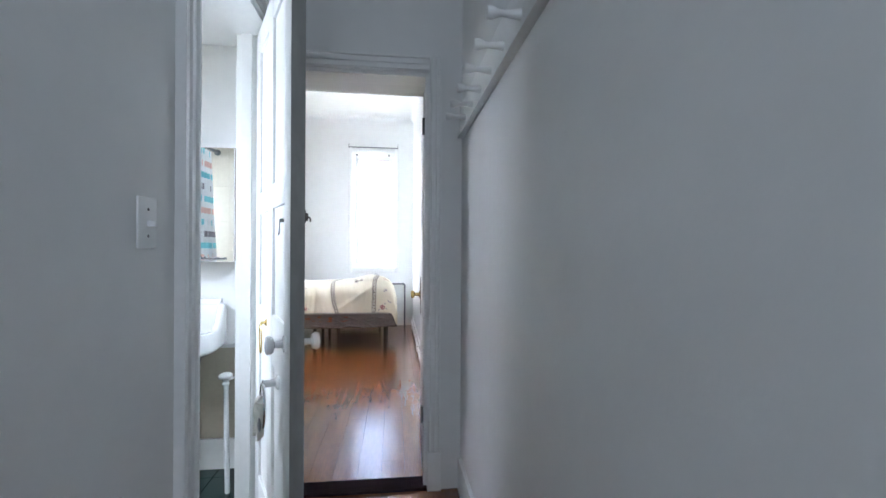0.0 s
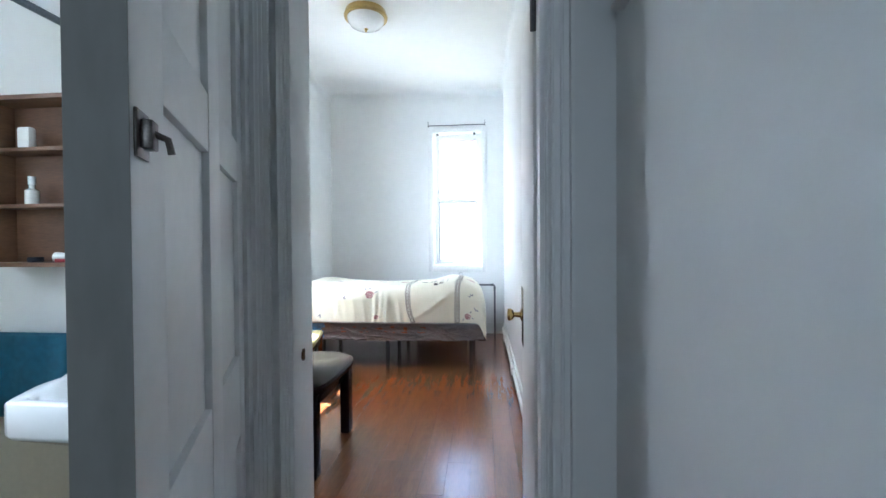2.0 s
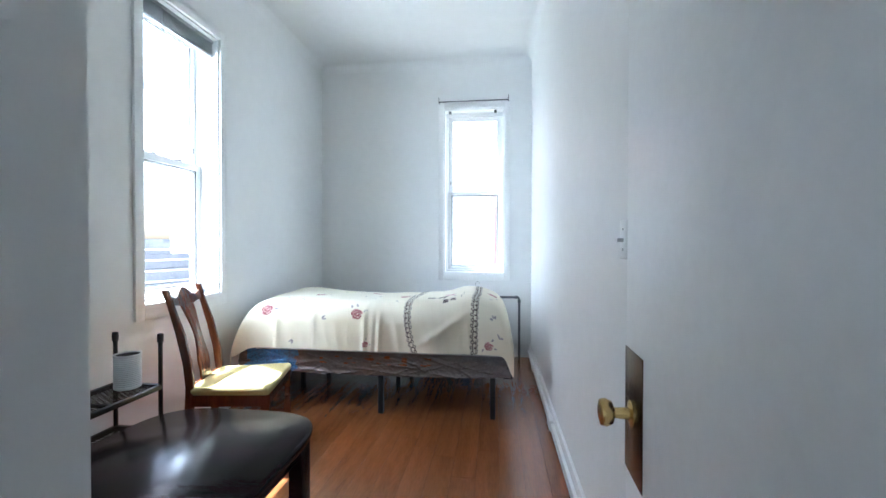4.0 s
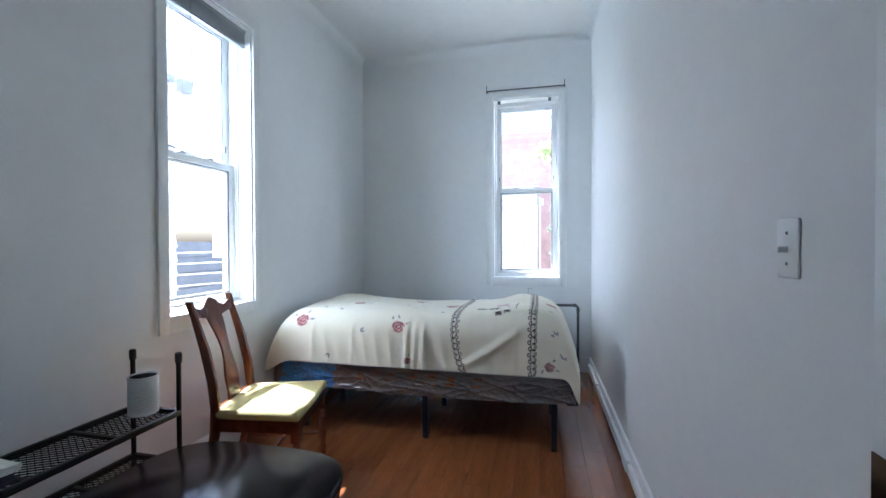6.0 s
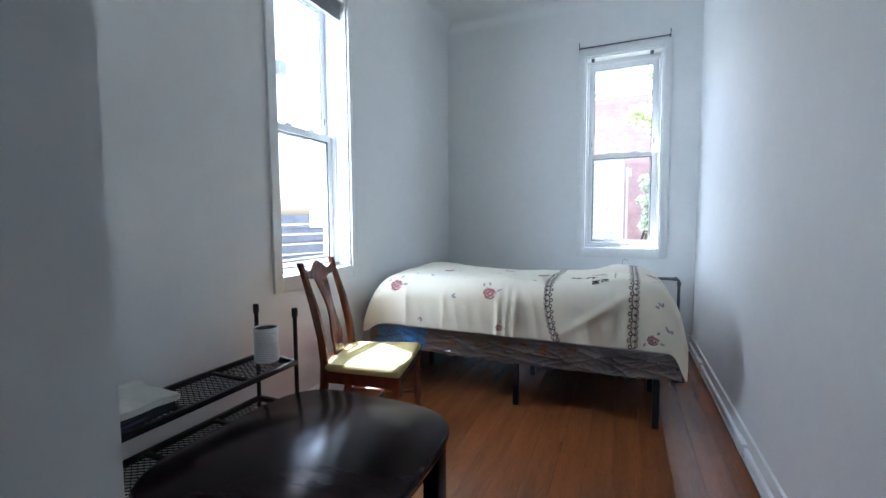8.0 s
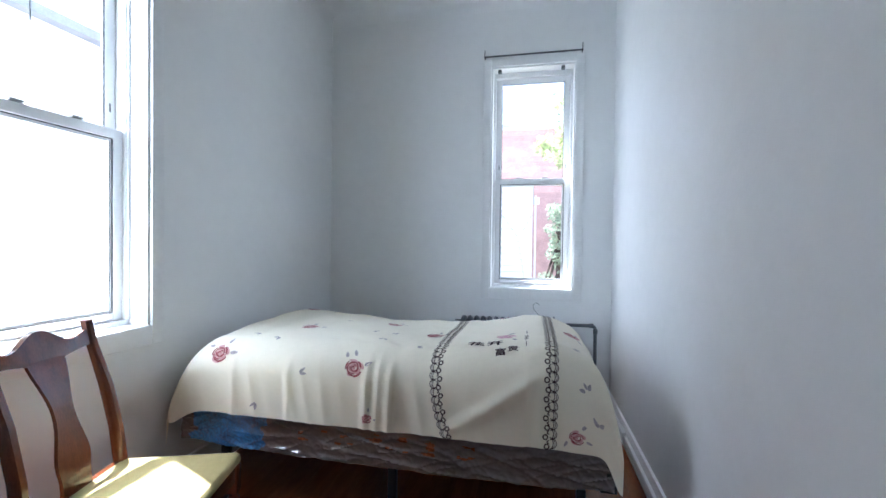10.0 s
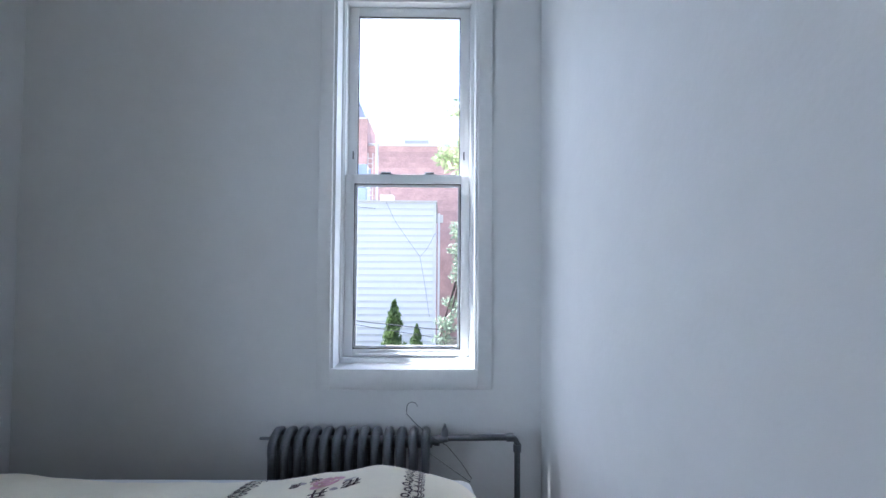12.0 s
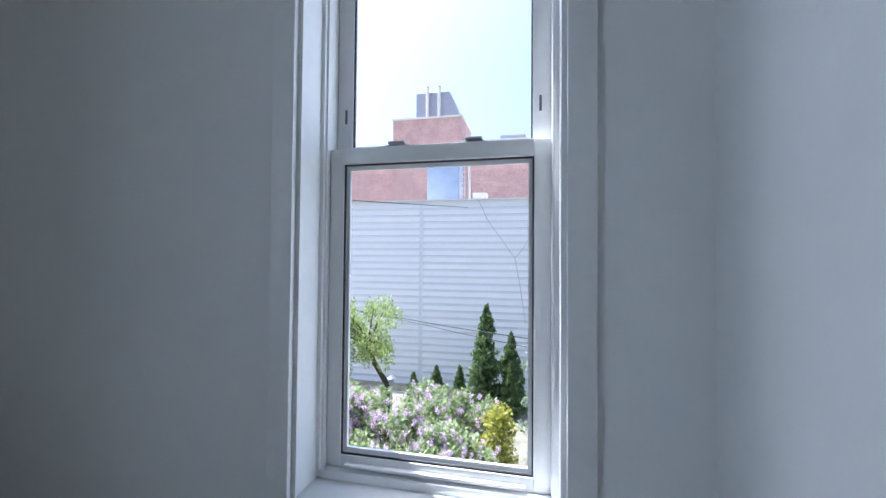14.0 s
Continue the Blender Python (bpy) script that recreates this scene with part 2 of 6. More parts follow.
# ---- more materials ----
CHROME = material("chrome", (0.75, 0.76, 0.78), 0.12, 1.0, vary=0.03)
BRASS = material("brass", (0.62, 0.45, 0.18), 0.25, 1.0, vary=0.1)
BLACK_METAL = material("black_painted_steel", (0.007, 0.007, 0.008), 0.4, 0.0, vary=0.3, scale=20, specular=0.3)
DARK_PLATE = material("dark_bronze_plate", (0.10, 0.06, 0.035), 0.25, 1.0, vary=0.2)
PORCELAIN = material("white_porcelain", (0.83, 0.84, 0.84), 0.08, vary=0.01, coat=0.5)
PLASTIC_WHITE = material("white_plastic", (0.80, 0.81, 0.80), 0.35, vary=0.01)
GREY_PLASTIC = material("grey_plastic", (0.12, 0.13, 0.13), 0.45)
ESPRESSO = material("espresso_wood", (0.011, 0.005, 0.006), 0.18, vary=0.35, scale=4, stretch=(1, 8, 1), specular=0.11, bump=0.01)
CHERRY = material("red_brown_varnished_wood", (0.125, 0.034, 0.012), 0.25, vary=0.35, scale=5, stretch=(6, 6, 1), coat=0.3, bump=0.02)
SEAT_CLOTH = material("olive_gold_upholstery", (0.42, 0.37, 0.17), 0.85, vary=0.08, scale=30, bump=0.25, bump_scale=350)
COVER = material("cream_cotton_sheet", (0.80, 0.745, 0.60), 0.85, vary=0.02, scale=6, bump=0.12, bump_scale=14, specular=0.2)
MATTRESS = material("mattress_ticking", (0.7, 0.69, 0.66), 0.9)
WRAP = material("brown_box_under_clear_film", (0.088, 0.062, 0.054), 0.3, vary=0.3, scale=7, coat=1.0, specular=0.8, coat_rough=0.06)
WRAP_BLUE = material("blue_label_under_clear_film", (0.02, 0.16, 0.42), 0.3, vary=0.7, scale=9, coat=1.0, specular=0.8, coat_rough=0.06)
for film in (WRAP, WRAP_BLUE):
    film.node_tree.nodes["Principled BSDF"].inputs["Coat IOR"].default_value = 1.75
WRAP_RED = material("red_print_under_clear_film", (0.22, 0.07, 0.03), 0.25, vary=0.5, scale=14, bump=0.9, bump_scale=18, coat=0.8)
PRINT_RED = material("dark_red_print", (0.30, 0.075, 0.085), 0.9, vary=0.3, scale=60)
TAPE = material("grey_edge_tape", (0.34, 0.31, 0.29), 0.6, vary=0.15, scale=10)
PRINT_ROSE = material("rose_print", (0.60, 0.36, 0.33), 0.9, vary=0.2, scale=60)
PRINT_PINK = material("pink_print", (0.66, 0.36, 0.46), 0.9, vary=0.2, scale=60)
PRINT_LEAF = material("grey_leaf_print", (0.38, 0.345, 0.34), 0.9, vary=0.25, scale=60)
PRINT_DARK = material("dark_brown_print", (0.055, 0.03, 0.035), 0.9, vary=0.2)
IRON = material("silver_painted_iron", (0.13, 0.14, 0.155), 0.38, 0.55, vary=0.2, scale=15, bump=0.15, bump_scale=80)
BLIND = material("grey_blind_slat", (0.35, 0.37, 0.37), 0.45)
MIRROR = material("mirror", (0.88, 0.90, 0.90), 0.015, 1.0, vary=0.0)
CAB_WOOD = material("brown_cabinet_wood", (0.17, 0.09, 0.05), 0.55, vary=0.25, scale=4, stretch=(1, 1, 6))
TOWEL = material("teal_terry", (0.015, 0.10, 0.16), 0.95, vary=0.2, scale=40, bump=0.6, bump_scale=400)
TIN = material("white_ribbed_tin", (0.68, 0.69, 0.68), 0.4, vary=0.05)
CLOTH_W = material("off_white_cloth", (0.66, 0.65, 0.59), 0.9, vary=0.08, bump=0.3, bump_scale=120)
CLOTH_B = material("navy_cloth", (0.016, 0.022, 0.036), 0.9, vary=0.3, scale=20, bump=0.3, bump_scale=120)
HOSE = material("grey_hose", (0.10, 0.11, 0.12), 0.4)
CURTAIN_W = material("white_curtain_film", (0.80, 0.80, 0.80), 0.6)
CURTAIN_T = material("turquoise_print", (0.22, 0.62, 0.68), 0.6)
CURTAIN_P = material("salmon_print", (0.80, 0.50, 0.44), 0.6)
CURTAIN_G = material("grey_print", (0.30, 0.27, 0.29), 0.6)
LAMP_GLASS = material("frosted_lamp_glass", (0.78, 0.80, 0.78), 0.15, vary=0.06, scale=30, coat=0.6)
LOCK_GREY = material("light_grey_plastic", (0.32, 0.33, 0.34), 0.45)
EDGE_GREY = material("dark_grey_edge", (0.24, 0.24, 0.23), 0.6, vary=0.12, scale=5, stretch=(1, 1, 0.3))
WORN_METAL = material("worn_grey_metal", (0.12, 0.11, 0.10), 0.3, 0.9, vary=0.3, scale=60)
RUBBER = material("black_rubber", (0.012, 0.012, 0.013), 0.6, vary=0.15)
TIN_INSIDE = material("dark_tin_inside", (0.10, 0.095, 0.09), 0.45, 0.6, vary=0.2, scale=20)
# near-black for pane edges and overflow slots: the gaps' shade as colour
SHADOW_GAP = material("shadow_gap_black", (0.015, 0.015, 0.016), 0.6)


# ---- windows: local x along the wall, y outwards, z up, origin at the opening's lower corner ----
def sash_window(name, m, W, H, label, far):
    w = thing(name, m, label, "window", kind="structure")
    c = 0.06
    part("window_casing", boxes((-c, 0, -0.018, 0.0, -c - 0.022, H + c), (W, W + c, -0.018, 0, -c - 0.022, H + c), (0, W, -0.018, 0, H, H + c), (0, W, -0.018, 0, -c - 0.022, 0), bevel=0.003), TRIM, w)
    part("window_sill", boxes((0.002, W - 0.002, -0.016, 0.11, -0.004, 0.006), bevel=0.002), TRIM, w)
    part("window_jamb", boxes((0.0, 0.012, 0, 0.11, 0.006, H - 0.012), (W - 0.012, W, 0, 0.11, 0.006, H - 0.012), (0, W, 0, 0.11, H - 0.012, H)), TRIM, w)
    f = part("window_frame", boxes((0, 0.028, 0.105, 0.215, 0, H), (W - 0.028, W, 0.105, 0.215, 0, H), (0.028, W - 0.028, 0.105, 0.215, H - 0.04, H), (0.028, W - 0.028, 0.10, 0.215, 0, 0.03), bevel=0.002), VINYL, w)
    part("frame_lip", boxes((0.012, 0.022, 0.095, 0.104, 0.03, H - 0.03), (W - 0.022, W - 0.012, 0.095, 0.104, 0.03, H - 0.03), (0.022, W - 0.022, 0.095, 0.104, H - 0.052, H - 0.042)), VINYL, f)
    a, b = 0.029, W - 0.029
    lo = part("lower_sash", boxes((a, a + 0.042, 0.12, 0.148, 0.031, 0.902), (b - 0.042, b, 0.12, 0.148, 0.031, 0.902), (a + 0.042, b - 0.042, 0.12, 0.148, 0.031, 0.066), (a + 0.042, b - 0.042, 0.112, 0.150, 0.859, 0.902), bevel=0.003), VINYL, w)
    part("gap_strip", boxes((a + 0.042, a + 0.046, 0.124, 0.130, 0.066, 0.859), (b - 0.046, b - 0.042, 0.124, 0.130, 0.066, 0.859), (a + 0.046, b - 0.046, 0.124, 0.130, 0.066, 0.070), (a + 0.046, b - 0.046, 0.124, 0.130, 0.855, 0.859)), SHADOW_GAP, lo, "black strip in the shadow gap round the pane")
    part("glazing_bead", boxes((a + 0.046, a + 0.056, 0.132, 0.142, 0.070, 0.855), (b - 0.056, b - 0.046, 0.132, 0.142, 0.070, 0.855), (a + 0.056, b - 0.056, 0.132, 0.142, 0.070, 0.082), (a + 0.056, b - 0.056, 0.132, 0.142, 0.845, 0.855)), VINYL, lo)
    part("lift_rail", boxes((a + 0.06, b - 0.06, 0.104, 0.12, 0.040, 0.048), bevel=0.002), VINYL, lo)
    up = part("upper_sash", boxes((a, a + 0.047, 0.16, 0.188, 0.885, H - 0.041), (b - 0.047, b, 0.16, 0.188, 0.885, H - 0.041), (a + 0.047, b - 0.047, 0.16, 0.188, H - 0.085, H - 0.041), (a + 0.047, b - 0.047, 0.16, 0.188, 0.875, 0.900), bevel=0.003), VINYL, w)
    part("gap_strip", boxes((a + 0.047, a + 0.051, 0.164, 0.170, 0.900, H - 0.085), (b - 0.051, b - 0.047, 0.164, 0.170, 0.900, H - 0.085), (a + 0.051, b - 0.051, 0.164, 0.170, H - 0.089, H - 0.085)), SHADOW_GAP, up, "black strip in the shadow gap round the pane")
    for x in (a + 0.024, b - 0.030):
        part("tilt_latch", boxes((x, x + 0.006, 0.157, 0.160, 0.985, 1.025)), GREY_PLASTIC, up, "small grey tilt latch slot")
    for z0, z1, y in ((0.066, 0.859, 0.136), (0.900, H - 0.085, 0.174)):
        p = part("pane", boxes((a + 0.04, b - 0.04, y, y + 0.004, z0 - 0.002, z1 + 0.002)), GLASS, lo if y < 0.15 else up, "clear window pane")
        p.visible_shadow = False
    for x in (W * 0.34, W * 0.66):
        k = part("sash_lock", boxes((x - 0.034, x + 0.034, 0.122, 0.148, 0.902, 0.908), (x - 0.024, x + 0.022, 0.114, 0.140, 0.908, 0.916), bevel=0.003), LOCK_GREY, lo, "grey cam lock on the meeting rail")
    return w


sash_window("window_1", pose(WX0, YB, WZ0), WX1 - WX0, WZ1 - WZ0, "tall white double-hung vinyl window facing the garden", True)
sash_window("window_2", pose(XL, LY0, LZ0, 0, 0, 90), LY1 - LY0, LZ1 - LZ0, "tall white double-hung vinyl window with a raised blind", False)
# unseen window, its place assumed, added to carry the bathroom lamp
structure("window_3", VINYL, "small white frame of an unseen, assumed bathroom window", "window", (BX - 0.12, BX, 1.16, 1.18, 1.4, 2.1), (BX - 0.12, BX, 1.60, 1.62, 1.4, 2.1), (BX - 0.12, BX, 1.18, 1.60, 1.4, 1.42), (BX - 0.12, BX, 1.18, 1.60, 2.08, 2.1))

# curtain rod above the far window, bracket blocks in its head
rod = thing("curtain_rod", pose(0.304, YB, 2.768), "thin grey flat curtain rod with black end brackets", "curtain rod")
part("bar", boxes((-0.372, 0.372, -0.045, -0.041, -0.007, 0.0), (-0.372, 0.372, -0.037, -0.033, -0.010, -0.004), bevel=0.0015), IRON, rod)
for s in (-1, 1):
    part("bracket", boxes((s * 0.375 - 0.003, s * 0.375 + 0.003, -0.05, 0.0, -0.014, 0.006), (s * 0.375 - 0.003, s * 0.375 + 0.003, -0.05, -0.044, -0.014, 0.045)), BLACK_METAL, rod, "black bracket")
for x in (0.048, 0.540):
    tagged(part("shade_bracket", boxes((x - 0.014, x + 0.014, YB - 0.012, YB + 0.03, 2.644, 2.668), bevel=0.003), GREY_PLASTIC), "small grey shade bracket in the window head", "bracket", "shade brackets")


def mini_blind():
    bl = thing("mini_blind", pose(XL, LY0, LZ1, 0, 0, 90), "raised grey mini blind with a hanging wand", "blind")
    W = LY1 - LY0
    part("headrail", boxes((0.015, W - 0.015, 0.03, 0.065, -0.038, -0.013), bevel=0.003), BLIND, bl)
    for i in range(14):
        z = -0.045 - i * 0.0055
        part("slat", boxes((0.018, W - 0.018, 0.034 + 0.001 * (i % 2), 0.060 + 0.001 * (i % 2), z - 0.0012, z)), BLIND, bl)
    part("bottom_rail", boxes((0.018, W - 0.018, 0.034, 0.060, -0.132, -0.121), bevel=0.002), BLIND, bl)
    bm = B()
    tube(bm, [(0.19, 0.028, -0.03), (0.195, 0.026, -0.3), (0.21, 0.028, -0.62)], 0.0035, 6)
    part("wand", bm, BLIND, bl, "thin hanging wand")


mini_blind()


# ---- door casings, jambs, leaves ----
def ribbed(w, d=0.022):
    """Section of a moulded casing: back band, hollow and two beads."""
    return [(0, 0), (w, 0), (w, -d * 1.25), (w * 0.86, -d * 1.25), (w * 0.82, -d * 0.7), (w * 0.62, -d * 0.62), (w * 0.58, -d * 0.95), (w * 0.50, -d * 0.95), (w * 0.46, -d * 0.6),
            (w * 0.24, -d * 0.55), (w * 0.20, -d * 0.85), (w * 0.12, -d * 0.9), (w * 0.06, -d * 0.6), (0, -d * 0.5)]


def casing(name, m, z1, W, cw, cw2=0.0, label="white moulded door casing"):
    """Casing round an opening W wide and z1 high; local x across, y into the wall, origin at its left foot."""
    w = thing(name, m, label, "door casing", kind="structure")
    bm = prism(B(), [(-x - 0.006, y) for x, y in ribbed(cw)], 0.0, z1 + cw + 0.02)
    part("side_board", bm, TRIM, w, smooth=False)
    bm = prism(B(), [(W + 0.006 + x, y) for x, y in ribbed(cw2 or cw)], 0.0, z1 + cw + 0.02)
    part("side_board", bm, TRIM, w, smooth=False)
    bm = prism(B(), [(x + 0.006, y) for x, y in ribbed(cw + 0.012)], -0.006, W + 0.006, Matrix(((0, 0, 1, 0), (0, 1, 0, 0), (1, 0, 0, z1), (0, 0, 0, 1))))
    part("head_board", bm, TRIM, w, smooth=False)
    return w


casing("trim_bedroom_door", pose(DX0, YD, 0), DZ, DX1 - DX0, 0.062)
part("plinth_block", boxes((DX1 + 0.004, DX1 + 0.072, YD - 0.032, YD, 0, 0.19), bevel=0.004), TRIM, bpy.data.objects["trim_bedroom_door"]).matrix_parent_inverse = pose(DX0, YD, 0).inverted()
casing("trim_bath_door", pose(HL, OY0, 0, 0, 0, 90), OZ, OY1 - OY0, 0.115, 0.043, label="white moulded casing of the bathroom doorway")


def jamb_set(name, label, *pieces):
    j = thing(name, pose(0, 0, 0), label, "door jamb", kind="structure")
    for kind, *bs in pieces:
        part(kind, boxes(*bs, bevel=0.0015), TRIM, j, smooth=False)
    return j


jamb = jamb_set("door_jamb_bedroom", "white painted door jamb with a stop",
                ("jamb_board", (DX0 - 0.02, DX0, YD, YD2 + 0.002, 0, DZ)), ("jamb_board", (DX1, DX1 + 0.02, YD, YD2 + 0.002, 0, DZ)), ("head_board", (DX0 - 0.02, DX1 + 0.02, YD, YD2 + 0.002, DZ, DZ + 0.02)),
                ("stop", (DX0, DX0 + 0.012, YD + 0.005, YD + 0.04, 0, DZ - 0.012)), ("stop", (DX1 - 0.012, DX1, YD + 0.005, YD + 0.04, 0, DZ - 0.012)), ("stop", (DX0, DX1, YD + 0.005, YD + 0.04, DZ - 0.012, DZ)))
part("strike_plate", boxes((DX0 - 0.0, DX0 + 0.002, 2.072, 2.088, 0.865, 0.898), (DX0, DX0 + 0.006, 2.067, 2.074, 0.871, 0.892)), DARK_PLATE, jamb, "small dark strike plate")
jamb_set("door_jamb_bath", "white painted bathroom door jamb",
         ("jamb_board", (HW, HL, OY0, OY0 + 0.012, 0, OZ - 0.012)), ("jamb_board", (HW, HL, OY1 - 0.012, OY1, 0, OZ - 0.012)), ("head_board", (HW, HL, OY0, OY1, OZ - 0.012, OZ)),
         ("stop", (HW + 0.025, HW + 0.07, OY1 - 0.026, OY1 - 0.012, 0, OZ - 0.012)), ("stop", (HW + 0.025, HW + 0.07, OY0 + 0.012, OY0 + 0.026, 0, OZ - 0.012)))
structure("threshold", SADDLE, "dark worn wooden door saddle", "threshold", (DX0 - 0.02, DX1 + 0.02, YD - 0.02, YD + 0.09, -0.1, 0.014))
structure("threshold_bath", TILE_GREEN, "dark stone bathroom saddle", "threshold", (HW - 0.01, HL + 0.005, OY0 + 0.012, OY1 - 0.012, -0.1, 0.012))


def knob(bm, m, length=0.055, r=0.026):
    lathe(bm, [(0.026, 0.0), (0.026, 0.006), (0.012, 0.010), (0.010, length * 0.55), (r * 0.8, length * 0.62), (r, length * 0.8), (r * 0.92, length * 0.95), (r * 0.5, length)], m, 18)


# bedroom door, open against the wall: local x along the leaf from the hinge, y through it
HB = 2.5
leaf = thing("door_1", pose(0.788, YD2 + 0.006, 0.012, 0, 0, 90 - HB), "open plain white bedroom door with a brass knob", "door", kind="structure")
part("leaf", boxes((0.0, 0.69, -0.036, 0.0, 0, 2.035), bevel=0.002), TRIM, leaf)
part("lock_plate", boxes((0.572, 0.688, 0.0, 0.0025, 0.742, 0.992), bevel=0.001), DARK_PLATE, leaf, "dark mirror-like metal lock plate")
bm = B()
knob(bm, pose(0.625, 0.0025, 0.872, -90, 0, 0), 0.065, 0.027)
part("door_handle", bm, BRASS, leaf, "round brass knob")
for z in (0.25, 1.80):
    bm = B()
    tube(bm, [(-0.004, 0.002, z), (-0.004, 0.002, z + 0.09)], 0.006, 8)
    box(bm, -0.0025, 0.0, -0.03, -0.002, z, z + 0.09)
    part("hinge", bm, GREY_PLASTIC, leaf, "painted butt hinge")

# bathroom door, panelled, standing open into the hall
HX, HY, EX, EY = 0.016, 1.872, 0.323, 1.208
ang = math.degrees(math.atan2(EY - HY, EX - HX))
L = math.hypot(EX - HX, EY - HY)
bath_door = thing("door_2", pose(HX, HY, 0.012, 0, 0, ang), "open white panelled bathroom door with porcelain knobs", "door", kind="structure")
TH = 0.044
rows_z = [(0.0, 0.20), (0.76, 0.94), (1.33, 1.42), (2.03, 2.14)]
for x0, x1 in ((0.0, 0.09), (L / 2 - 0.045, L / 2 + 0.045), (L - 0.09, L)):
    part("stile", boxes((x0, x1, 0, TH, 0, 2.14), bevel=0.003), TRIM, bath_door)
for x0, x1 in ((0.09, L / 2 - 0.045), (L / 2 + 0.045, L - 0.09)):
    for z0, z1 in rows_z:
        part("rail", boxes((x0, x1, 0.001, TH - 0.001, z0, z1), bevel=0.003), TRIM, bath_door)
    for (a, b), (c, d) in zip(rows_z, rows_z[1:]):
        part("panel", boxes((x0, x1, 0.011, TH - 0.011, b, c)), TRIM, bath_door)
# free edge is a darker grey than the white leaf
part("leaf_edge", boxes((L, L + 0.0012, 0.0008, TH - 0.0008, 0.001, 2.139)), EDGE_GREY, bath_door, "grey door edge")
for s, y in ((1, TH), (-1, 0.0)):
    bm = B()
    knob(bm, pose(L - 0.06, y, 0.885, -90 * s, 0, 0), 0.06, 0.029)
    part("door_handle", bm, PORCELAIN, bath_door, "white porcelain knob")
bm = B()
tube(bm, [(L - 0.10, -0.012, 1.272), (L - 0.10, -0.013, 1.255), (L - 0.098, -0.014, 1.232), (L - 0.094, -0.017, 1.228), (L - 0.09, -0.016, 1.234)], 0.002, 6)
lathe(bm, [(0.006, 0), (0.006, 0.012), (0.002, 0.014)], pose(L - 0.10, 0, 1.274, 90, 0, 0), 8)
part("hook", bm, GREY_PLASTIC, bath_door, "thin dark wire hook")
bm = boxes((L - 0.034, L - 0.004, TH, TH + 0.003, 1.262, 1.302), (L - 0.026, L - 0.010, TH + 0.003, TH + 0.012, 1.270, 1.294), bevel=0.0012)
tube(bm, [(L - 0.018, TH + 0.010, 1.284), (L - 0.022, TH + 0.020, 1.280), (L - 0.024, TH + 0.022, 1.268)], 0.003, 8)
part("slide_bolt", bm, WORN_METAL, bath_door, "worn metal slide bolt")
bm = B()
lathe(bm, [(0.014, 0), (0.014, 0.004), (0.006, 0.008), (0.006, 0.022)], pose(0.30, 0, 0.895, 90, 0, 0), 10)
tube(bm, [(0.30 + 0.03 * math.sin(a), -0.022, 0.835 + 0.055 * math.cos(a)) for a in [k * math.tau / 20 for k in range(21)]], 0.0035, 6)
part("ring_pull", bm, BRASS, bath_door, "oval brass ring")
bm = B()
lathe(bm, [(0.024, 0), (0.024, 0.006), (0.012, 0.012), (0.012, 0.045), (0.016, 0.05)], pose(L - 0.17, 0, 0.735, 90, 0, 0), 14)
part("towel_ring_post", bm, PORCELAIN, bath_door, "porcelain ring post")
bm = B()
tube(bm, [(L - 0.17 + 0.045 * math.sin(a), -0.05, 0.665 + 0.072 * math.cos(a)) for a in [k * math.tau / 24 for k in range(25)]], 0.0045, 8)
part("towel_ring", bm, CHROME, bath_door, "chrome ring")
bm = B()
lathe(bm, [(0.002, 0), (0.02, 0.004), (0.022, 0.008), (0.002, 0.012)], pose(L - 0.155, -0.056, 0.610, 90, 0, 0), 12)
part("tag", bm, GREY_PLASTIC, bath_door, "dark oval tag")
bm = B()
n = 8
g = [[bm.verts.new((L - 0.235 + 0.075 * i / n + 0.006 * math.sin(j * 1.3), -0.056 + 0.012 * math.sin(i * 1.9 + j * 0.4), 0.680 - 0.12 * j / n - 0.012 * math.sin(i * 1.1))) for i in range(n + 1)] for j in range(n + 1)]
for j in range(n):
    for i in range(n):
        bm.faces.new((g[j][i], g[j][i + 1], g[j + 1][i + 1], g[j + 1][i]))
cl = part("cloth", bm, CLOTH_W, bath_door, "crumpled white cloth hung through the ring")
cl.modifiers.new("thick", "SOLIDIFY").thickness = 0.006

# ---- baseboards and cable duct ----
structure("baseboard_right", TRIM, "white painted baseboard", "baseboard", (XR - 0.014, XR, 2.85, YB, 0, 0.145), (XR - 0.02, XR - 0.014, 2.85, YB, 0, 0.012))
structure("baseboard_far", TRIM, "white painted baseboard", "baseboard", (XL, XR - 0.02, YB - 0.016, YB, 0, 0.145))
structure("baseboard_left", TRIM, "white painted baseboard", "baseboard", (XL, XL + 0.016, YN, YB - 0.016, 0, 0.145))
structure("baseboard_hall", TRIM, "white painted hall baseboard", "baseboard", (HR - 0.016, HR, -1.8, YD - 0.03, 0, 0.16), (HL, HL + 0.016, -1.8, OY0 - 0.125, 0, 0.16))
structure("baseboard_bath", TRIM, "white bathroom baseboard", "baseboard", (BX, HW, BY1 - 0.018, BY1, 0, 0.16))
duct = thing("cable_duct", pose(XR - 0.014, 0, 0), "white surface cable duct with square junction covers along the baseboard", "cable duct")
part("channel", boxes((-0.018, 0.0, 2.86, 6.46, 0.055, 0.088), bevel=0.003), PLASTIC_WHITE, duct)
for y in (4.59, 5.82, 3.3):
    part("junction_cover", boxes((-0.028, 0.0, y, y + 0.115, 0.040, 0.105), bevel=0.004), PLASTIC_WHITE, duct)


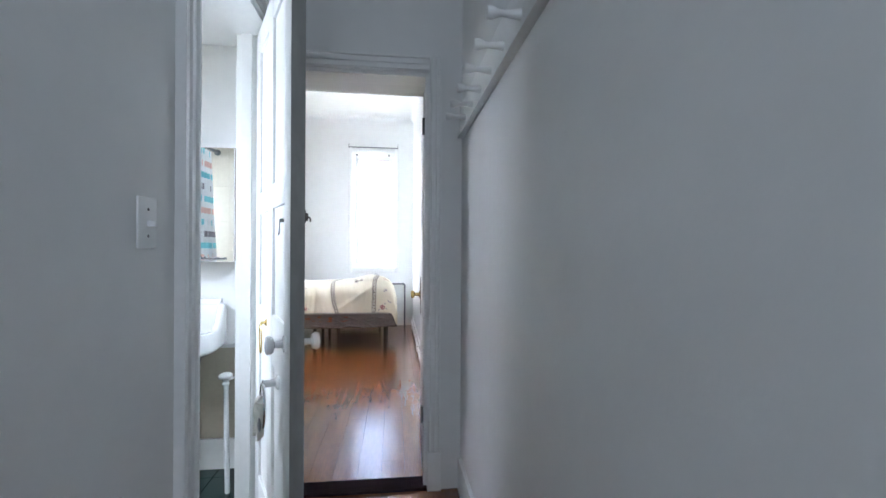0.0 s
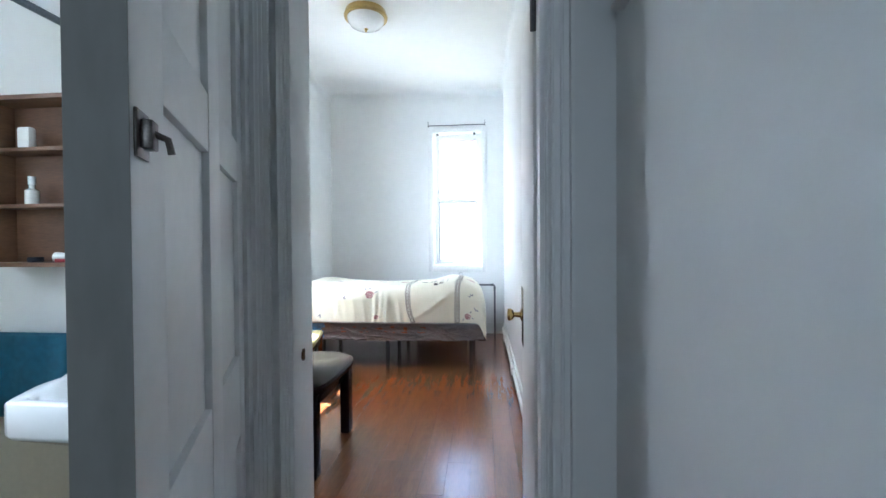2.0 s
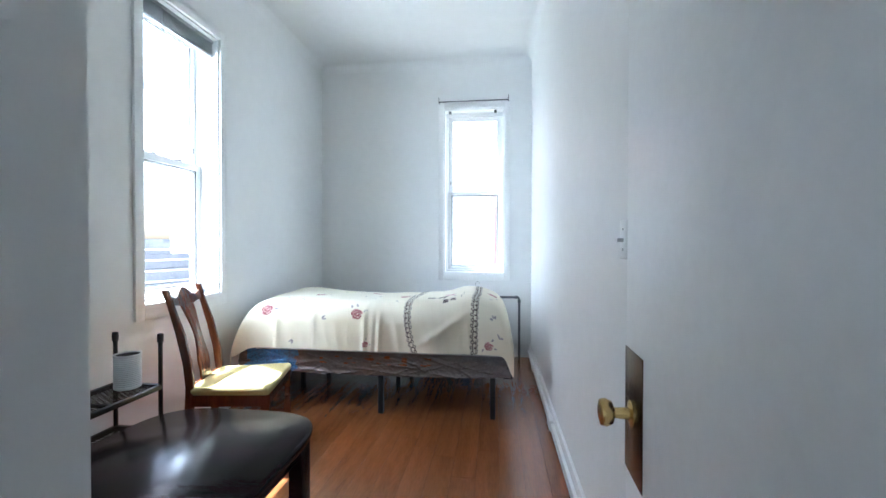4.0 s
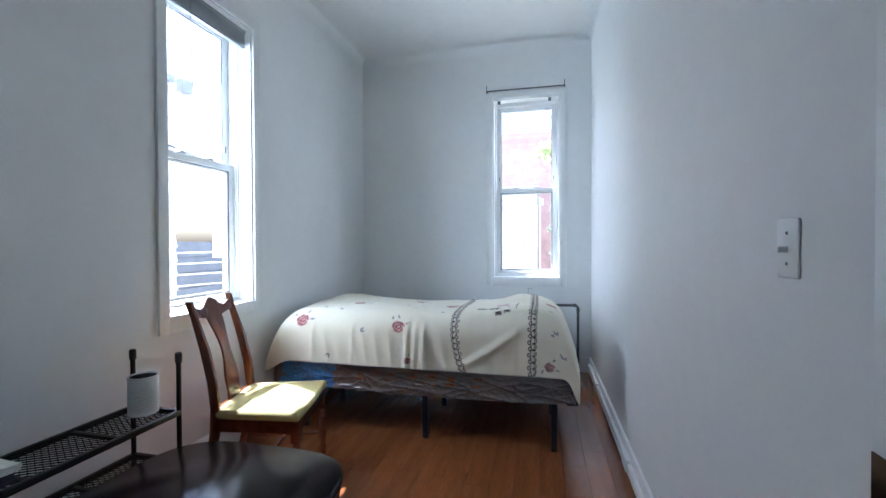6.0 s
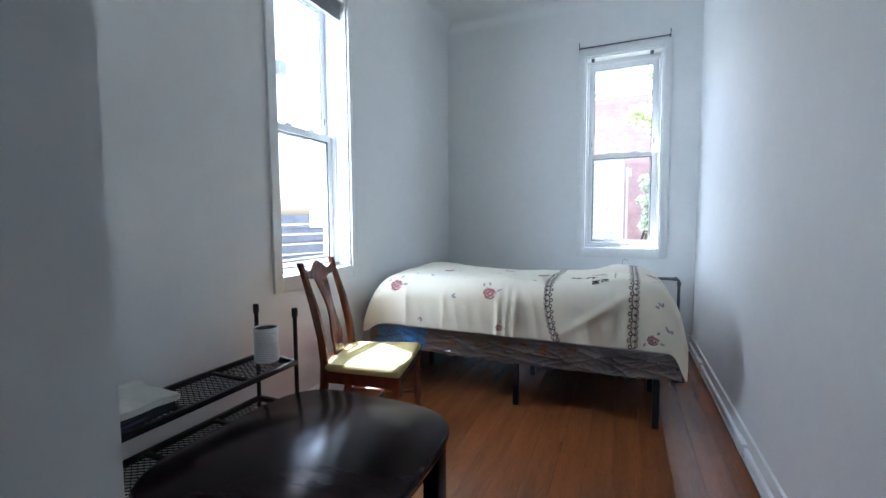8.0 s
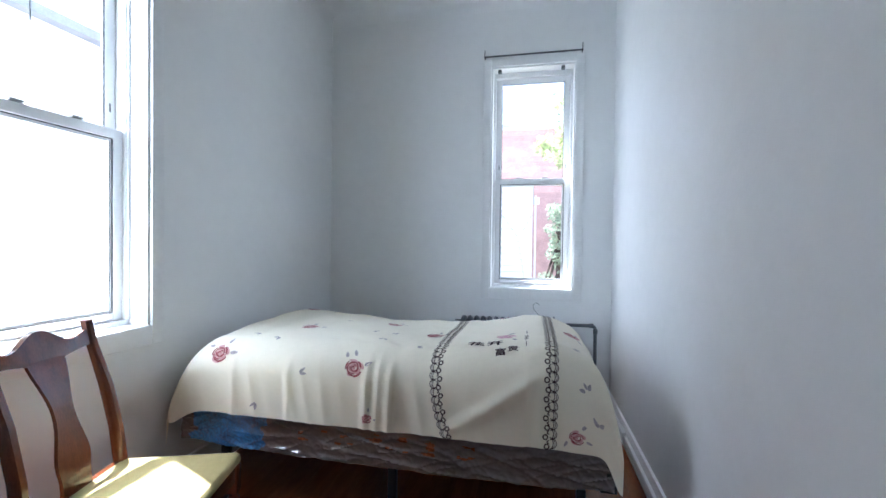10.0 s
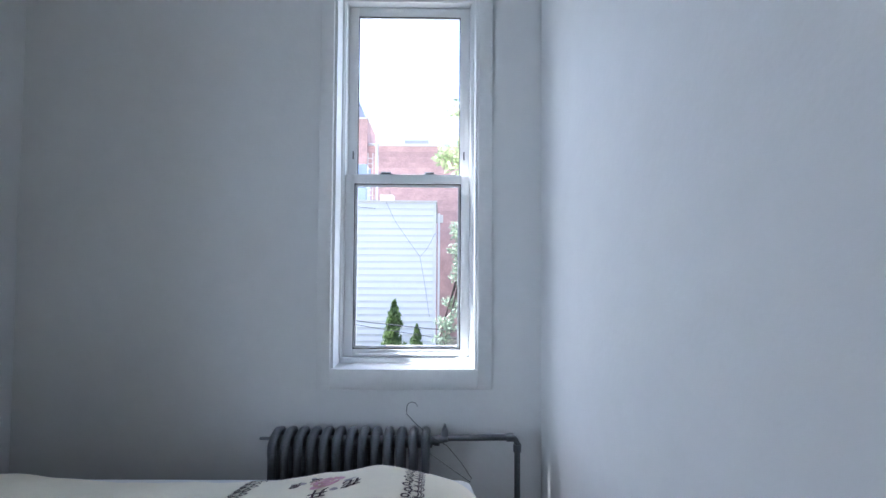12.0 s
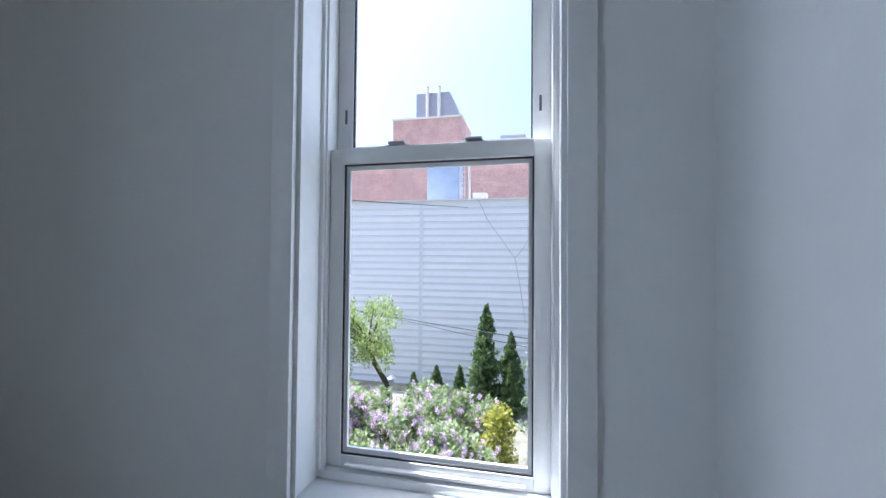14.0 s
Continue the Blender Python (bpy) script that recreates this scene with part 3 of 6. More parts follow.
# ---- switches and outlets ----
def switch_plate(m, label, outlet=False):
    s = thing("wall_outlet" if outlet else "light_switch", m, label, "outlet" if outlet else "switch")
    part("cover_plate", boxes((-0.036, 0.036, -0.006, 0.0, -0.058, 0.058), bevel=0.003), PLASTIC_WHITE, s)
    if outlet:
        for z in (-0.02, 0.02):
            p = part("socket", boxes((-0.016, 0.016, -0.009, -0.006, z - 0.014, z + 0.014), bevel=0.003), PLASTIC_WHITE, s)
            part("slot", boxes((-0.007, -0.004, -0.0096, -0.009, z - 0.004, z + 0.005), (0.004, 0.007, -0.0096, -0.009, z - 0.004, z + 0.005)), GREY_PLASTIC, p)
    else:
        part("toggle", boxes((-0.005, 0.005, -0.024, -0.006, -0.008, 0.004), bevel=0.002), PLASTIC_WHITE, s, "switch lever")
        for z in (-0.03, 0.03):
            bm = B()
            lathe(bm, [(0.0035, 0), (0.0035, 0.0012)], pose(0, -0.006, z, 90, 0, 0), 8)
            part("screw", bm, GREY_PLASTIC, s)
    return s


switch_plate(pose(HL, 0.925, 1.253, 0, 0, 90), "white toggle light switch beside the bathroom doorway")
switch_plate(pose(XR, 3.215, 1.230, 0, 0, -90), "white toggle light switch beside the open door")
switch_plate(pose(-0.50, BY1, 1.905), "white duplex outlet above the bathroom mirror", True)

# ---- hall peg rail ----
rail = thing("peg_rail", pose(HR, 0, 1.74), "white painted wall rail with turned wooden pegs", "coat rack")
part("board", boxes((-0.02, 0.0, -0.35, 1.93, 0.012, 0.15), bevel=0.003), TRIM, rail)
part("ledge", boxes((-0.03, 0.0, -0.35, 1.93, 0.0, 0.012), bevel=0.003), TRIM, rail, "small bottom moulding")
peg_prof = [(0.0135, 0), (0.011, 0.02), (0.0085, 0.042), (0.009, 0.055), (0.015, 0.070), (0.0165, 0.080), (0.015, 0.088), (0.008, 0.090)]
for k in range(10):
    bm = B()
    lathe(bm, peg_prof, pose(-0.02, 0.275 + 0.165 * k, 0.052, 0, -90, 0), 14)
    part("peg", bm, TRIM, rail)

# ---- ceiling lamp ----
lamp = thing("ceiling_lamp", pose(-0.37, 4.53, ZC), "flush brass and frosted glass ceiling lamp", "lamp")
bm = B()
lathe(bm, [(0.175, -0.0), (0.18, -0.02), (0.19, -0.045), (0.185, -0.06), (0.16, -0.062)], None, 36)
part("rim", bm, BRASS, lamp, "polished brass rim")
bm = B()
lathe(bm, [(0.162, -0.058), (0.158, -0.085), (0.135, -0.115), (0.09, -0.138), (0.04, -0.148), (0.015, -0.149)], None, 36)
part("shade", bm, LAMP_GLASS, lamp, "frosted glass bowl")
bm = B()
lathe(bm, [(0.016, -0.146), (0.02, -0.152), (0.008, -0.160), (0.011, -0.170), (0.004, -0.178)], None, 16)
part("finial", bm, BRASS, lamp)

# ---- bed ----
BX0, BX1, BY_0, BY_1 = -1.32, 0.64, 4.83, 6.0
bed = thing("platform_bed", pose(-0.3, 5.38, 0), "black steel platform bed frame under a wrapped box spring", "bed")
for y in (4.75, 5.30, 5.85):
    for x in (-1.12, -0.269, 0.529):
        part("leg", boxes((x + 0.3 - 0.018, x + 0.3 + 0.018, y - 5.3 - 0.018, y - 5.3 + 0.018, 0, 0.285), bevel=0.004), BLACK_METAL, bed)
for y in (4.79, 5.30, 5.88):
    part("long_rail", boxes((-0.99, 0.93, y - 5.3 - 0.018, y - 5.3 + 0.018, 0.28, 0.308), bevel=0.003), BLACK_METAL, bed)
for x in (-1.27, -0.73, -0.269, 0.13, 0.60):
    part("cross_rail", boxes((x + 0.3 - 0.015, x + 0.3 + 0.015, -0.5, 0.57, 0.283, 0.306), bevel=0.003), BLACK_METAL, bed)
for y in (-0.57, 0.52):
    part("corner_bracket", boxes((0.90, 0.965, y, y + 0.05, 0.285, 0.325), (0.945, 0.955, y + 0.01, y + 0.04, 0.30, 0.44), bevel=0.004), BLACK_METAL, bed, "black headboard bracket")


def wrapped_box():
    """Box spring in loose film: a subdivided box, creased by noise."""
    bm = B()
    box(bm, BX0, BX1, BY_0, BY_1, 0.310, 0.457)
    bmesh.ops.subdivide_edges(bm, edges=bm.edges[:], cuts=46, use_grid_fill=True)
    for v in bm.verts:
        p = v.co
        k = noise.noise(Vector((p.x * 5, p.y * 5, p.z * 9))) * 0.5 + noise.noise(Vector((p.x * 17, p.y * 17, p.z * 22))) * 0.35 + abs(noise.noise(Vector((p.x * 9 + p.z * 14, p.y * 9, p.z * 6)))) * 0.6
        out = Vector((0, 0, 0))
        if p.y < BY_0 + 0.01:
            out.y = -1
        if p.x > BX1 - 0.01:
            out.x = 1
        v.co += out * (0.016 * k * min(1.0, max(0.0, (0.457 - p.z) / 0.04)))
        if p.y < BY_0 + 0.01:
            low = max(0.0, (0.457 - p.z) / 0.147)
            v.co.z -= low * (0.018 * max(0.0, math.sin((p.x - BX0 - 0.15) / 1.7 * math.pi)) + max(0.0, 0.008 * k))
            v.co.y -= low * 0.012
    ob = solid("box_spring", bm, [WRAP], "brown box spring wrapped in shiny creased clear film", "box spring")
    part("edge_tape", boxes((BX0 + 0.10, BX1 + 0.004, BY_0 - 0.021, BY_0 + 0.03, 0.437, 0.459), bevel=0.004), TAPE, ob, "grey edge tape")
    part("end_panel", boxes((BX1 - 0.02, BX1 + 0.018, BY_0 - 0.022, BY_0 + 0.05, 0.312, 0.452), bevel=0.006), RUBBER, ob, "black fabric end")
    bm = B()
    nx, nz = 420, 34
    x0, x1 = BX0 - 0.03, BX1 + 0.012
    g = []
    for j in range(nz + 1):
        v = j / nz
        row = []
        for i in range(nx + 1):
            x = x0 + (x1 - x0) * i / nx
            z = 0.452 - v * (0.158 + 0.018 * math.sin((x - x0) / (x1 - x0) * math.pi) + 0.010 * noise.noise(Vector((x * 6, 8, 0))))
            k = 0.017 * (1 - abs(noise.noise(Vector((x * 3.5 + z * 9, z * 10, 1))))) ** 11
            k += 0.012 * (1 - abs(noise.noise(Vector((x * 8 - z * 15, z * 14, 5))))) ** 11
            k += 0.006 * (1 - abs(noise.noise(Vector((x * 22 + z * 16, z * 30, 7))))) ** 7 + 0.006 * noise.noise(Vector((x * 5, z * 8, 2)))
            row.append(bm.verts.new((x, BY_0 - 0.016 - (0.55 * k + 0.008 * v) * min(1.0, v * 5), z)))
        g.append(row)
    for j in range(nz):
        for i in range(nx):
            f = bm.faces.new((g[j][i], g[j][i + 1], g[j + 1][i + 1], g[j + 1][i]))
            c = f.calc_center_median()
            edge = 0.05 * noise.noise(Vector((c.x * 12, c.z * 30, 4)))
            if BX0 + 0.03 < c.x + edge < -0.90 and j > 2:
                f.material_index = 1
            elif -0.72 < c.x < 0.1 and 0.35 < c.z < 0.415 and noise.noise(Vector((c.x * 16, c.z * 60, 6))) > 0.30:
                f.material_index = 2
    part("film", bm, [WRAP, WRAP_BLUE, WRAP_RED], ob, "creased clear film over brown, blue and red print")
    return ob


wrapped_box()
solid("mattress", boxes((BX0 + 0.06, BX1 - 0.06, BY_0 + 0.02, BY_1 - 0.03, 0.458, 0.70), bevel=0.04), MATTRESS, "plain white mattress under the sheet", "mattress")
CX0, CX1, CY0, CY1 = -1.375, 0.67, 4.38, 5.96


def left_edge(y):
    return CX0 + 0.02 * math.sin(y * 7)


def cover_z(x, y):
    df, dl, dr, db = y - CY0, x - left_edge(y), CX1 - x, CY1 - y
    z = 0.805
    z += 0.035 * math.exp(-(((x + 1.18) / 0.24) ** 2 + ((y - 5.6) / 0.4) ** 2)) + 0.05 * math.exp(-(((x - 0.33) / 0.17) ** 2 + ((y - 5.55) / 0.5) ** 2)) + 0.03 * math.exp(-(((x - 0.36) / 0.2) ** 2 + ((y - 4.85) / 0.3) ** 2))
    z -= 0.025 * math.exp(-(((x + 0.40) / 0.4) ** 2 + ((y - 5.55) / 0.4) ** 2))
    z -= 0.30 * math.exp(-dl / 0.065) + 0.30 * math.exp(-dr / 0.05) + 0.2 * math.exp(-db / 0.06)
    z -= 0.066 * (lambda u: u * u * (3 - 2 * u))(min(1.0, max(0.0, (y - 5.42) / 0.5)))
    near = math.exp(-df / 0.16)
    z += near * (0.016 * math.sin(x * 19 + 2 * noise.noise(Vector((x * 3, 0, 0)))) * noise.noise(Vector((x * 2.3, 5, 0))) * 2)
    side = math.exp(-dr / 0.10)
    z += side * 0.02 * math.sin(y * 16)
    z += 0.012 * noise.noise(Vector((x * 3.1, y * 3.1, 0))) + 0.006 * noise.noise(Vector((x * 9, y * 6 + x * 4, 1)))
    crease = x * 0.55 + (y - 4.55) * 1.0 - 0.28
    z += 0.012 * math.exp(-(crease / 0.035) ** 2) * math.exp(-((x - 0.25) / 0.22) ** 2)
    for cx, s in ((-0.20, 1), (-0.06, -0.6), (-0.27, 0.7), (-0.75, 0.6)):
        z += 0.010 * s * math.exp(-((x - cx) / 0.012) ** 2) * near
    z += 0.007 * (abs(noise.noise(Vector((x * 4.5 + y * 3.0, y * 2.0, 9)))) - 0.2) + 0.004 * (abs(noise.noise(Vector((x * 10 - y * 7, y * 5, 3)))) - 0.2)
    return z


def hem(x, y):
    """Extra drop of the cloth's edge at its two near corners."""
    return 0.07 * math.exp(-((x - left_edge(y)) / 0.07) ** 2 - ((y - CY0) / 0.10) ** 2) + 0.05 * math.exp(-((CX1 - x) / 0.055) ** 2 - ((y - CY0) / 0.22) ** 2)


def on_cover(x, y, lift=0.0):
    """A point of the cloth; below y = 4.80 it bends over the mattress edge and hangs."""
    if y >= 4.80:
        return Vector((x, y, cover_z(x, y) - hem(x, y) + lift))
    z = cover_z(x, 4.80)
    dl, dr = x - CX0, CX1 - x
    low = 0.462 - 0.075 * math.exp(-(dl / 0.10) ** 2) - 0.14 * math.exp(-(dr / 0.045) ** 2)
    R, a = 0.14, min((4.80 - y) / 0.14, math.pi / 2)
    rest = max(0.0, 4.80 - y - R * math.pi / 2)
    fold = 0.016 * min(1.0, (4.80 - y) / 0.3) * (noise.noise(Vector((x * 4.0, 2, 0))) + 0.9 * (abs(noise.noise(Vector((x * 9.0 + y * 1.5, 4, y)))) - 0.25))
    hang = min(1.0, (4.80 - y) / 0.2)
    for cx, s in ((-0.37, 1.0), (-0.315, 0.8), (-0.262, 1.0), (-0.74, 0.5), (-1.02, 0.4), (0.30, 0.4)):
        fold -= 0.011 * s * hang * math.exp(-((x - cx - 0.012 * math.sin(y * 7)) / 0.016) ** 2)
    slant = (y - 4.42) - (x - 0.0) * 0.62
    fold -= 0.018 * hang * math.exp(-(slant / 0.03) ** 2) * math.exp(-((x - 0.2) / 0.17) ** 2)
    k = max(0.12, (z - low) / 0.34)
    return Vector((x, 4.80 - R * math.sin(a) + 0.06 * rest + fold - lift * math.sin(a), z - (R * (1 - math.cos(a)) + rest) * k + lift * math.cos(a)))


def bed_cover():
    bm = B()
    nx, ny = 300, 120
    us = [0.5 - 0.5 * math.cos(math.pi * i / nx) for i in range(nx + 1)]
    vs = [(j / ny) ** 1.6 for j in range(ny + 1)]
    g = [[bm.verts.new(on_cover(left_edge(CY0 + (CY1 - CY0) * v) * (1 - u) + CX1 * u, CY0 + (CY1 - CY0) * v)) for u in us] for v in vs]
    for j in range(ny):
        for i in range(nx):
            bm.faces.new((g[j][i], g[j][i + 1], g[j + 1][i + 1], g[j + 1][i]))
    ob = solid("bed_cover", bm, COVER, "cream cotton sheet printed with roses, lace bands and characters", "bedding")
    md = ob.modifiers.new("thick", "SOLIDIFY")
    md.thickness, md.offset = 0.004, -1
    return ob


cover = bed_cover()
cover.location.y = 0.08
E4 = 0.0016


def patch(bm, pts, lift=E4):
    vs = [bm.verts.new(on_cover(x, y, lift)) for x, y in pts]
    bm.faces.new(vs)


def strip(bm, pts, w, lift=E4):
    """A thin printed line that follows the cloth."""
    for (xa, ya), (xb, yb) in zip(pts, pts[1:]):
        d = Vector((xb - xa, yb - ya))
        if d.length < 1e-6:
            continue
        nrm = Vector((-d.y, d.x)).normalized() * (w / 2)
        patch(bm, [(xa - nrm.x, ya - nrm.y), (xb - nrm.x, yb - nrm.y), (xb + nrm.x, yb + nrm.y), (xa + nrm.x, ya + nrm.y)], lift)


def leaf_shape(bm, cx, cy, a, ln, w, lift=E4):
    c, s = math.cos(a), math.sin(a)
    pts = []
    for t in range(12):
        th = t / 12 * math.tau
        u, v = ln / 2 * math.cos(th), w / 2 * math.sin(th) * (1 - 0.35 * math.cos(th))
        pts.append((cx + u * c - v * s, cy + u * s + v * c))
    patch(bm, pts, lift)


def rose(cx, cy, size, a, mat, rng):
    bm = B()
    for k in range(9):
        th = k * 2.4
        r = size * 0.11 * math.sqrt(k)
        leaf_shape(bm, cx + r * math.cos(th), cy + r * math.sin(th), th + 1.6 + rng.uniform(-0.5, 0.5), size * rng.uniform(0.26, 0.42), size * rng.uniform(0.12, 0.2), E4 + 0.0002 * k)
    part("rose_print", bm, mat, cover, "printed rose")
    bm = B()
    pts = [(cx + size * 0.035 * t * math.cos(t * 1.25), cy + size * 0.035 * t * math.sin(t * 1.25)) for t in [q * 0.4 for q in range(24)]]
    strip(bm, pts, size * 0.045, E4 + 0.0026)
    for k in range(8):
        th, r = k * 2.4 + 0.5, size * (0.12 + 0.035 * k)
        strip(bm, [(cx + r * math.cos(th + q * 0.16), cy + r * 0.9 * math.sin(th + q * 0.16)) for q in range(8)], size * rng.uniform(0.03, 0.07), E4 + 0.0026)
    part("petal_line", bm, PRINT_RED if mat is PRINT_ROSE else PRINT_ROSE, cover)
    for k in range(rng.choice((2, 3, 4))):
        bm = B()
        th = a + k * rng.uniform(0.6, 1.6) + rng.uniform(-0.4, 0.4)
        leaf_shape(bm, cx + size * 0.62 * math.cos(th), cy + size * 0.62 * math.sin(th), th + rng.uniform(-0.5, 0.5), size * rng.uniform(0.2, 0.34), size * 0.13)
        part("leaf_print", bm, PRINT_LEAF, cover, "grey printed leaf")


rng = random.Random(4)
for x, y, s, a in ((-1.06, 5.47, 0.10, 0.6), (-0.85, 5.06, 0.12, 0.4), (-0.45, 5.30, 0.11, 0.5), (-0.145, 5.02, 0.11, 0.4), (-0.425, 4.64, 0.11, 0.6), (-1.10, 4.66, 0.12, 0.3), (0.52, 5.18, 0.11, -0.8), (-0.36, 4.43, 0.06, 0.2), (0.50, 4.44, 0.08, -0.6)):
    rose(x, y, s, a, PRINT_ROSE, rng)
for x, y in ((0.207, 4.968), (0.165, 5.66)):
    rose(x, y, 0.115, -0.7, PRINT_PINK, rng)
for x, y in ((-0.73, 5.256), (-0.50, 5.088), (-0.36, 4.876), (-0.18, 4.784), (-0.93, 5.546), (-0.20, 5.515), (-1.10, 5.6), (-0.85, 4.79), (-0.35, 4.99), (0.495, 4.85), (-0.68, 4.60), (0.54, 4.62), (-0.60, 5.52), (-1.0, 4.85), (0.58, 4.50), (-0.90, 4.45)):
    for k in range(rng.choice((1, 2, 2, 3))):
        bm = B()
        th = rng.uniform(0, 6.3) if k == 0 else th + rng.uniform(0.7, 1.3)
        leaf_shape(bm, x + 0.022 * math.cos(th), y + 0.022 * math.sin(th), th, rng.uniform(0.022, 0.038), rng.uniform(0.010, 0.015))
        part("sprig_print", bm, PRINT_LEAF, cover, "small grey printed leaf")


def lace(x_of_y, side):
    """A printed lace band: a row of small flowers on one side, two scalloped lines on the other."""
    bm = B()
    y, k = CY0 + 0.01, 0
    while y < CY1 - 0.05:
        x = x_of_y(y)
        fx, r = x + side * (0.016 if k % 2 else 0.010), 0.0095
        strip(bm, [(fx + r * math.cos(q * math.tau / 7), y + r * math.sin(q * math.tau / 7)) for q in range(8)], 0.0052)
        for r, w in ((0.014, 0.0032), (0.021, 0.0024), (0.027, 0.0028)):
            strip(bm, [(x - side * (0.001 + r * math.sin(q * math.pi / 8)), y + 0.013 + 0.021 * math.cos(q * math.pi / 8)) for q in range(9)], w)
        strip(bm, [(x + side * 0.002, y + 0.010), (x + side * 0.010, y + 0.017), (x + side * 0.002, y + 0.024)], 0.0044)
        y += 0.034
        k += 1
    part("lace_band_print", bm, PRINT_DARK, cover, "printed dark lace band")


lace(lambda y: -0.066 + 0.05 * math.exp(-(y - 4.4) / 0.12), 1)
lace(lambda y: 0.405 + 0.006 * math.sin(y * 4), -1)


def characters(text, x, y, size, turn, name):
    """Writing printed on the cloth, laid on its surface."""
    cu = bpy.data.curves.new(name, "FONT")
    cu.body, cu.size, cu.align_x, cu.align_y, cu.offset = text, size, "CENTER", "CENTER", size * 0.022
    cu.resolution_u = 3
    tmp = bpy.data.objects.new(name, cu)
    scene.collection.objects.link(tmp)
    bpy.context.view_layer.update()
    me = bpy.data.meshes.new_from_object(tmp.evaluated_get(bpy.context.evaluated_depsgraph_get()))
    bpy.data.objects.remove(tmp)
    c, s = math.cos(turn), math.sin(turn)
    for v in me.vertices:
        px, py = v.co.x, v.co.y
        v.co = on_cover(x + px * c - py * s, y + px * s + py * c, E4 + 0.0012)
    me.materials.clear()
    me.materials.append(PRINT_DARK)
    ob = new("printed_character", me)
    ob.parent = cover
    return ob


for t, x, y, s in (("\u82b1", 0.086, 4.830, 0.075), ("\u5f00", 0.168, 4.846, 0.075), ("\u5bcc", 0.199, 4.745, 0.05), ("\u8d35", 0.250, 4.768, 0.05)):
    characters(t, x, y, s, 0.05, "character")
    characters(t, 0.33 - x, 10.44 - y, s * 0.7, math.pi + 0.05, "character")
for y0, y1 in ((5.02, 5.10), (4.79, 4.855)):
    bm = B()
    strip(bm, [(0.305, y0), (0.303, y1)], 0.003)
    part("printed_rule", bm, PRINT_DARK, cover)
for k in range(5):
    bm = B()
    strip(bm, [(0.296, 4.885 + k * 0.022), (0.312, 4.887 + k * 0.022)], 0.011)
    part("printed_bar", bm, PRINT_DARK, cover)

# ---- low table ----
def low_table():
    t = thing("low_table", pose(-0.56, 3.265, 0), "low dark espresso wooden table with rounded corners", "table")
    N = 64

    def ring(s):
        out = []
        for k in range(N):
            a = k / N * math.tau
            c, q = math.cos(a), math.sin(a)
            out.append((0.388 * s * math.copysign(abs(c) ** (2 / 3.8), c), 0.412 * s * math.copysign(abs(q) ** (2 / 3.8), q)))
        return out
    bm = B()
    prof = [(0.93, 0.425), (0.985, 0.430), (1.0, 0.445), (1.0, 0.457), (0.992, 0.465), (0.975, 0.469)]
    rings = [[bm.verts.new((x, y, z)) for x, y in ring(s)] for s, z in prof]
    for a, b in zip(rings, rings[1:]):
        for k in range(N):
            bm.faces.new((a[k], a[(k + 1) % N], b[(k + 1) % N], b[k]))
    bm.faces.new(list(reversed(rings[0])))
    bm.faces.new(rings[-1])
    part("tabletop", bm, ESPRESSO, t)
    for sx in (-1, 1):
        for y in (-0.29, 0.24):
            part("leg", boxes((sx * 0.325 - 0.03, sx * 0.325 + 0.03, y - 0.038, y + 0.038, 0, 0.427), bevel=0.008), ESPRESSO, t)
    for y in (-0.29, 0.24):
        part("apron", boxes((-0.295, 0.295, y - 0.011, y + 0.011, 0.355, 0.427), bevel=0.004), ESPRESSO, t)
    for sx in (-1, 1):
        part("apron", boxes((sx * 0.325 - 0.011, sx * 0.325 + 0.011, -0.252, 0.202, 0.355, 0.427), bevel=0.004), ESPRESSO, t)


low_table()


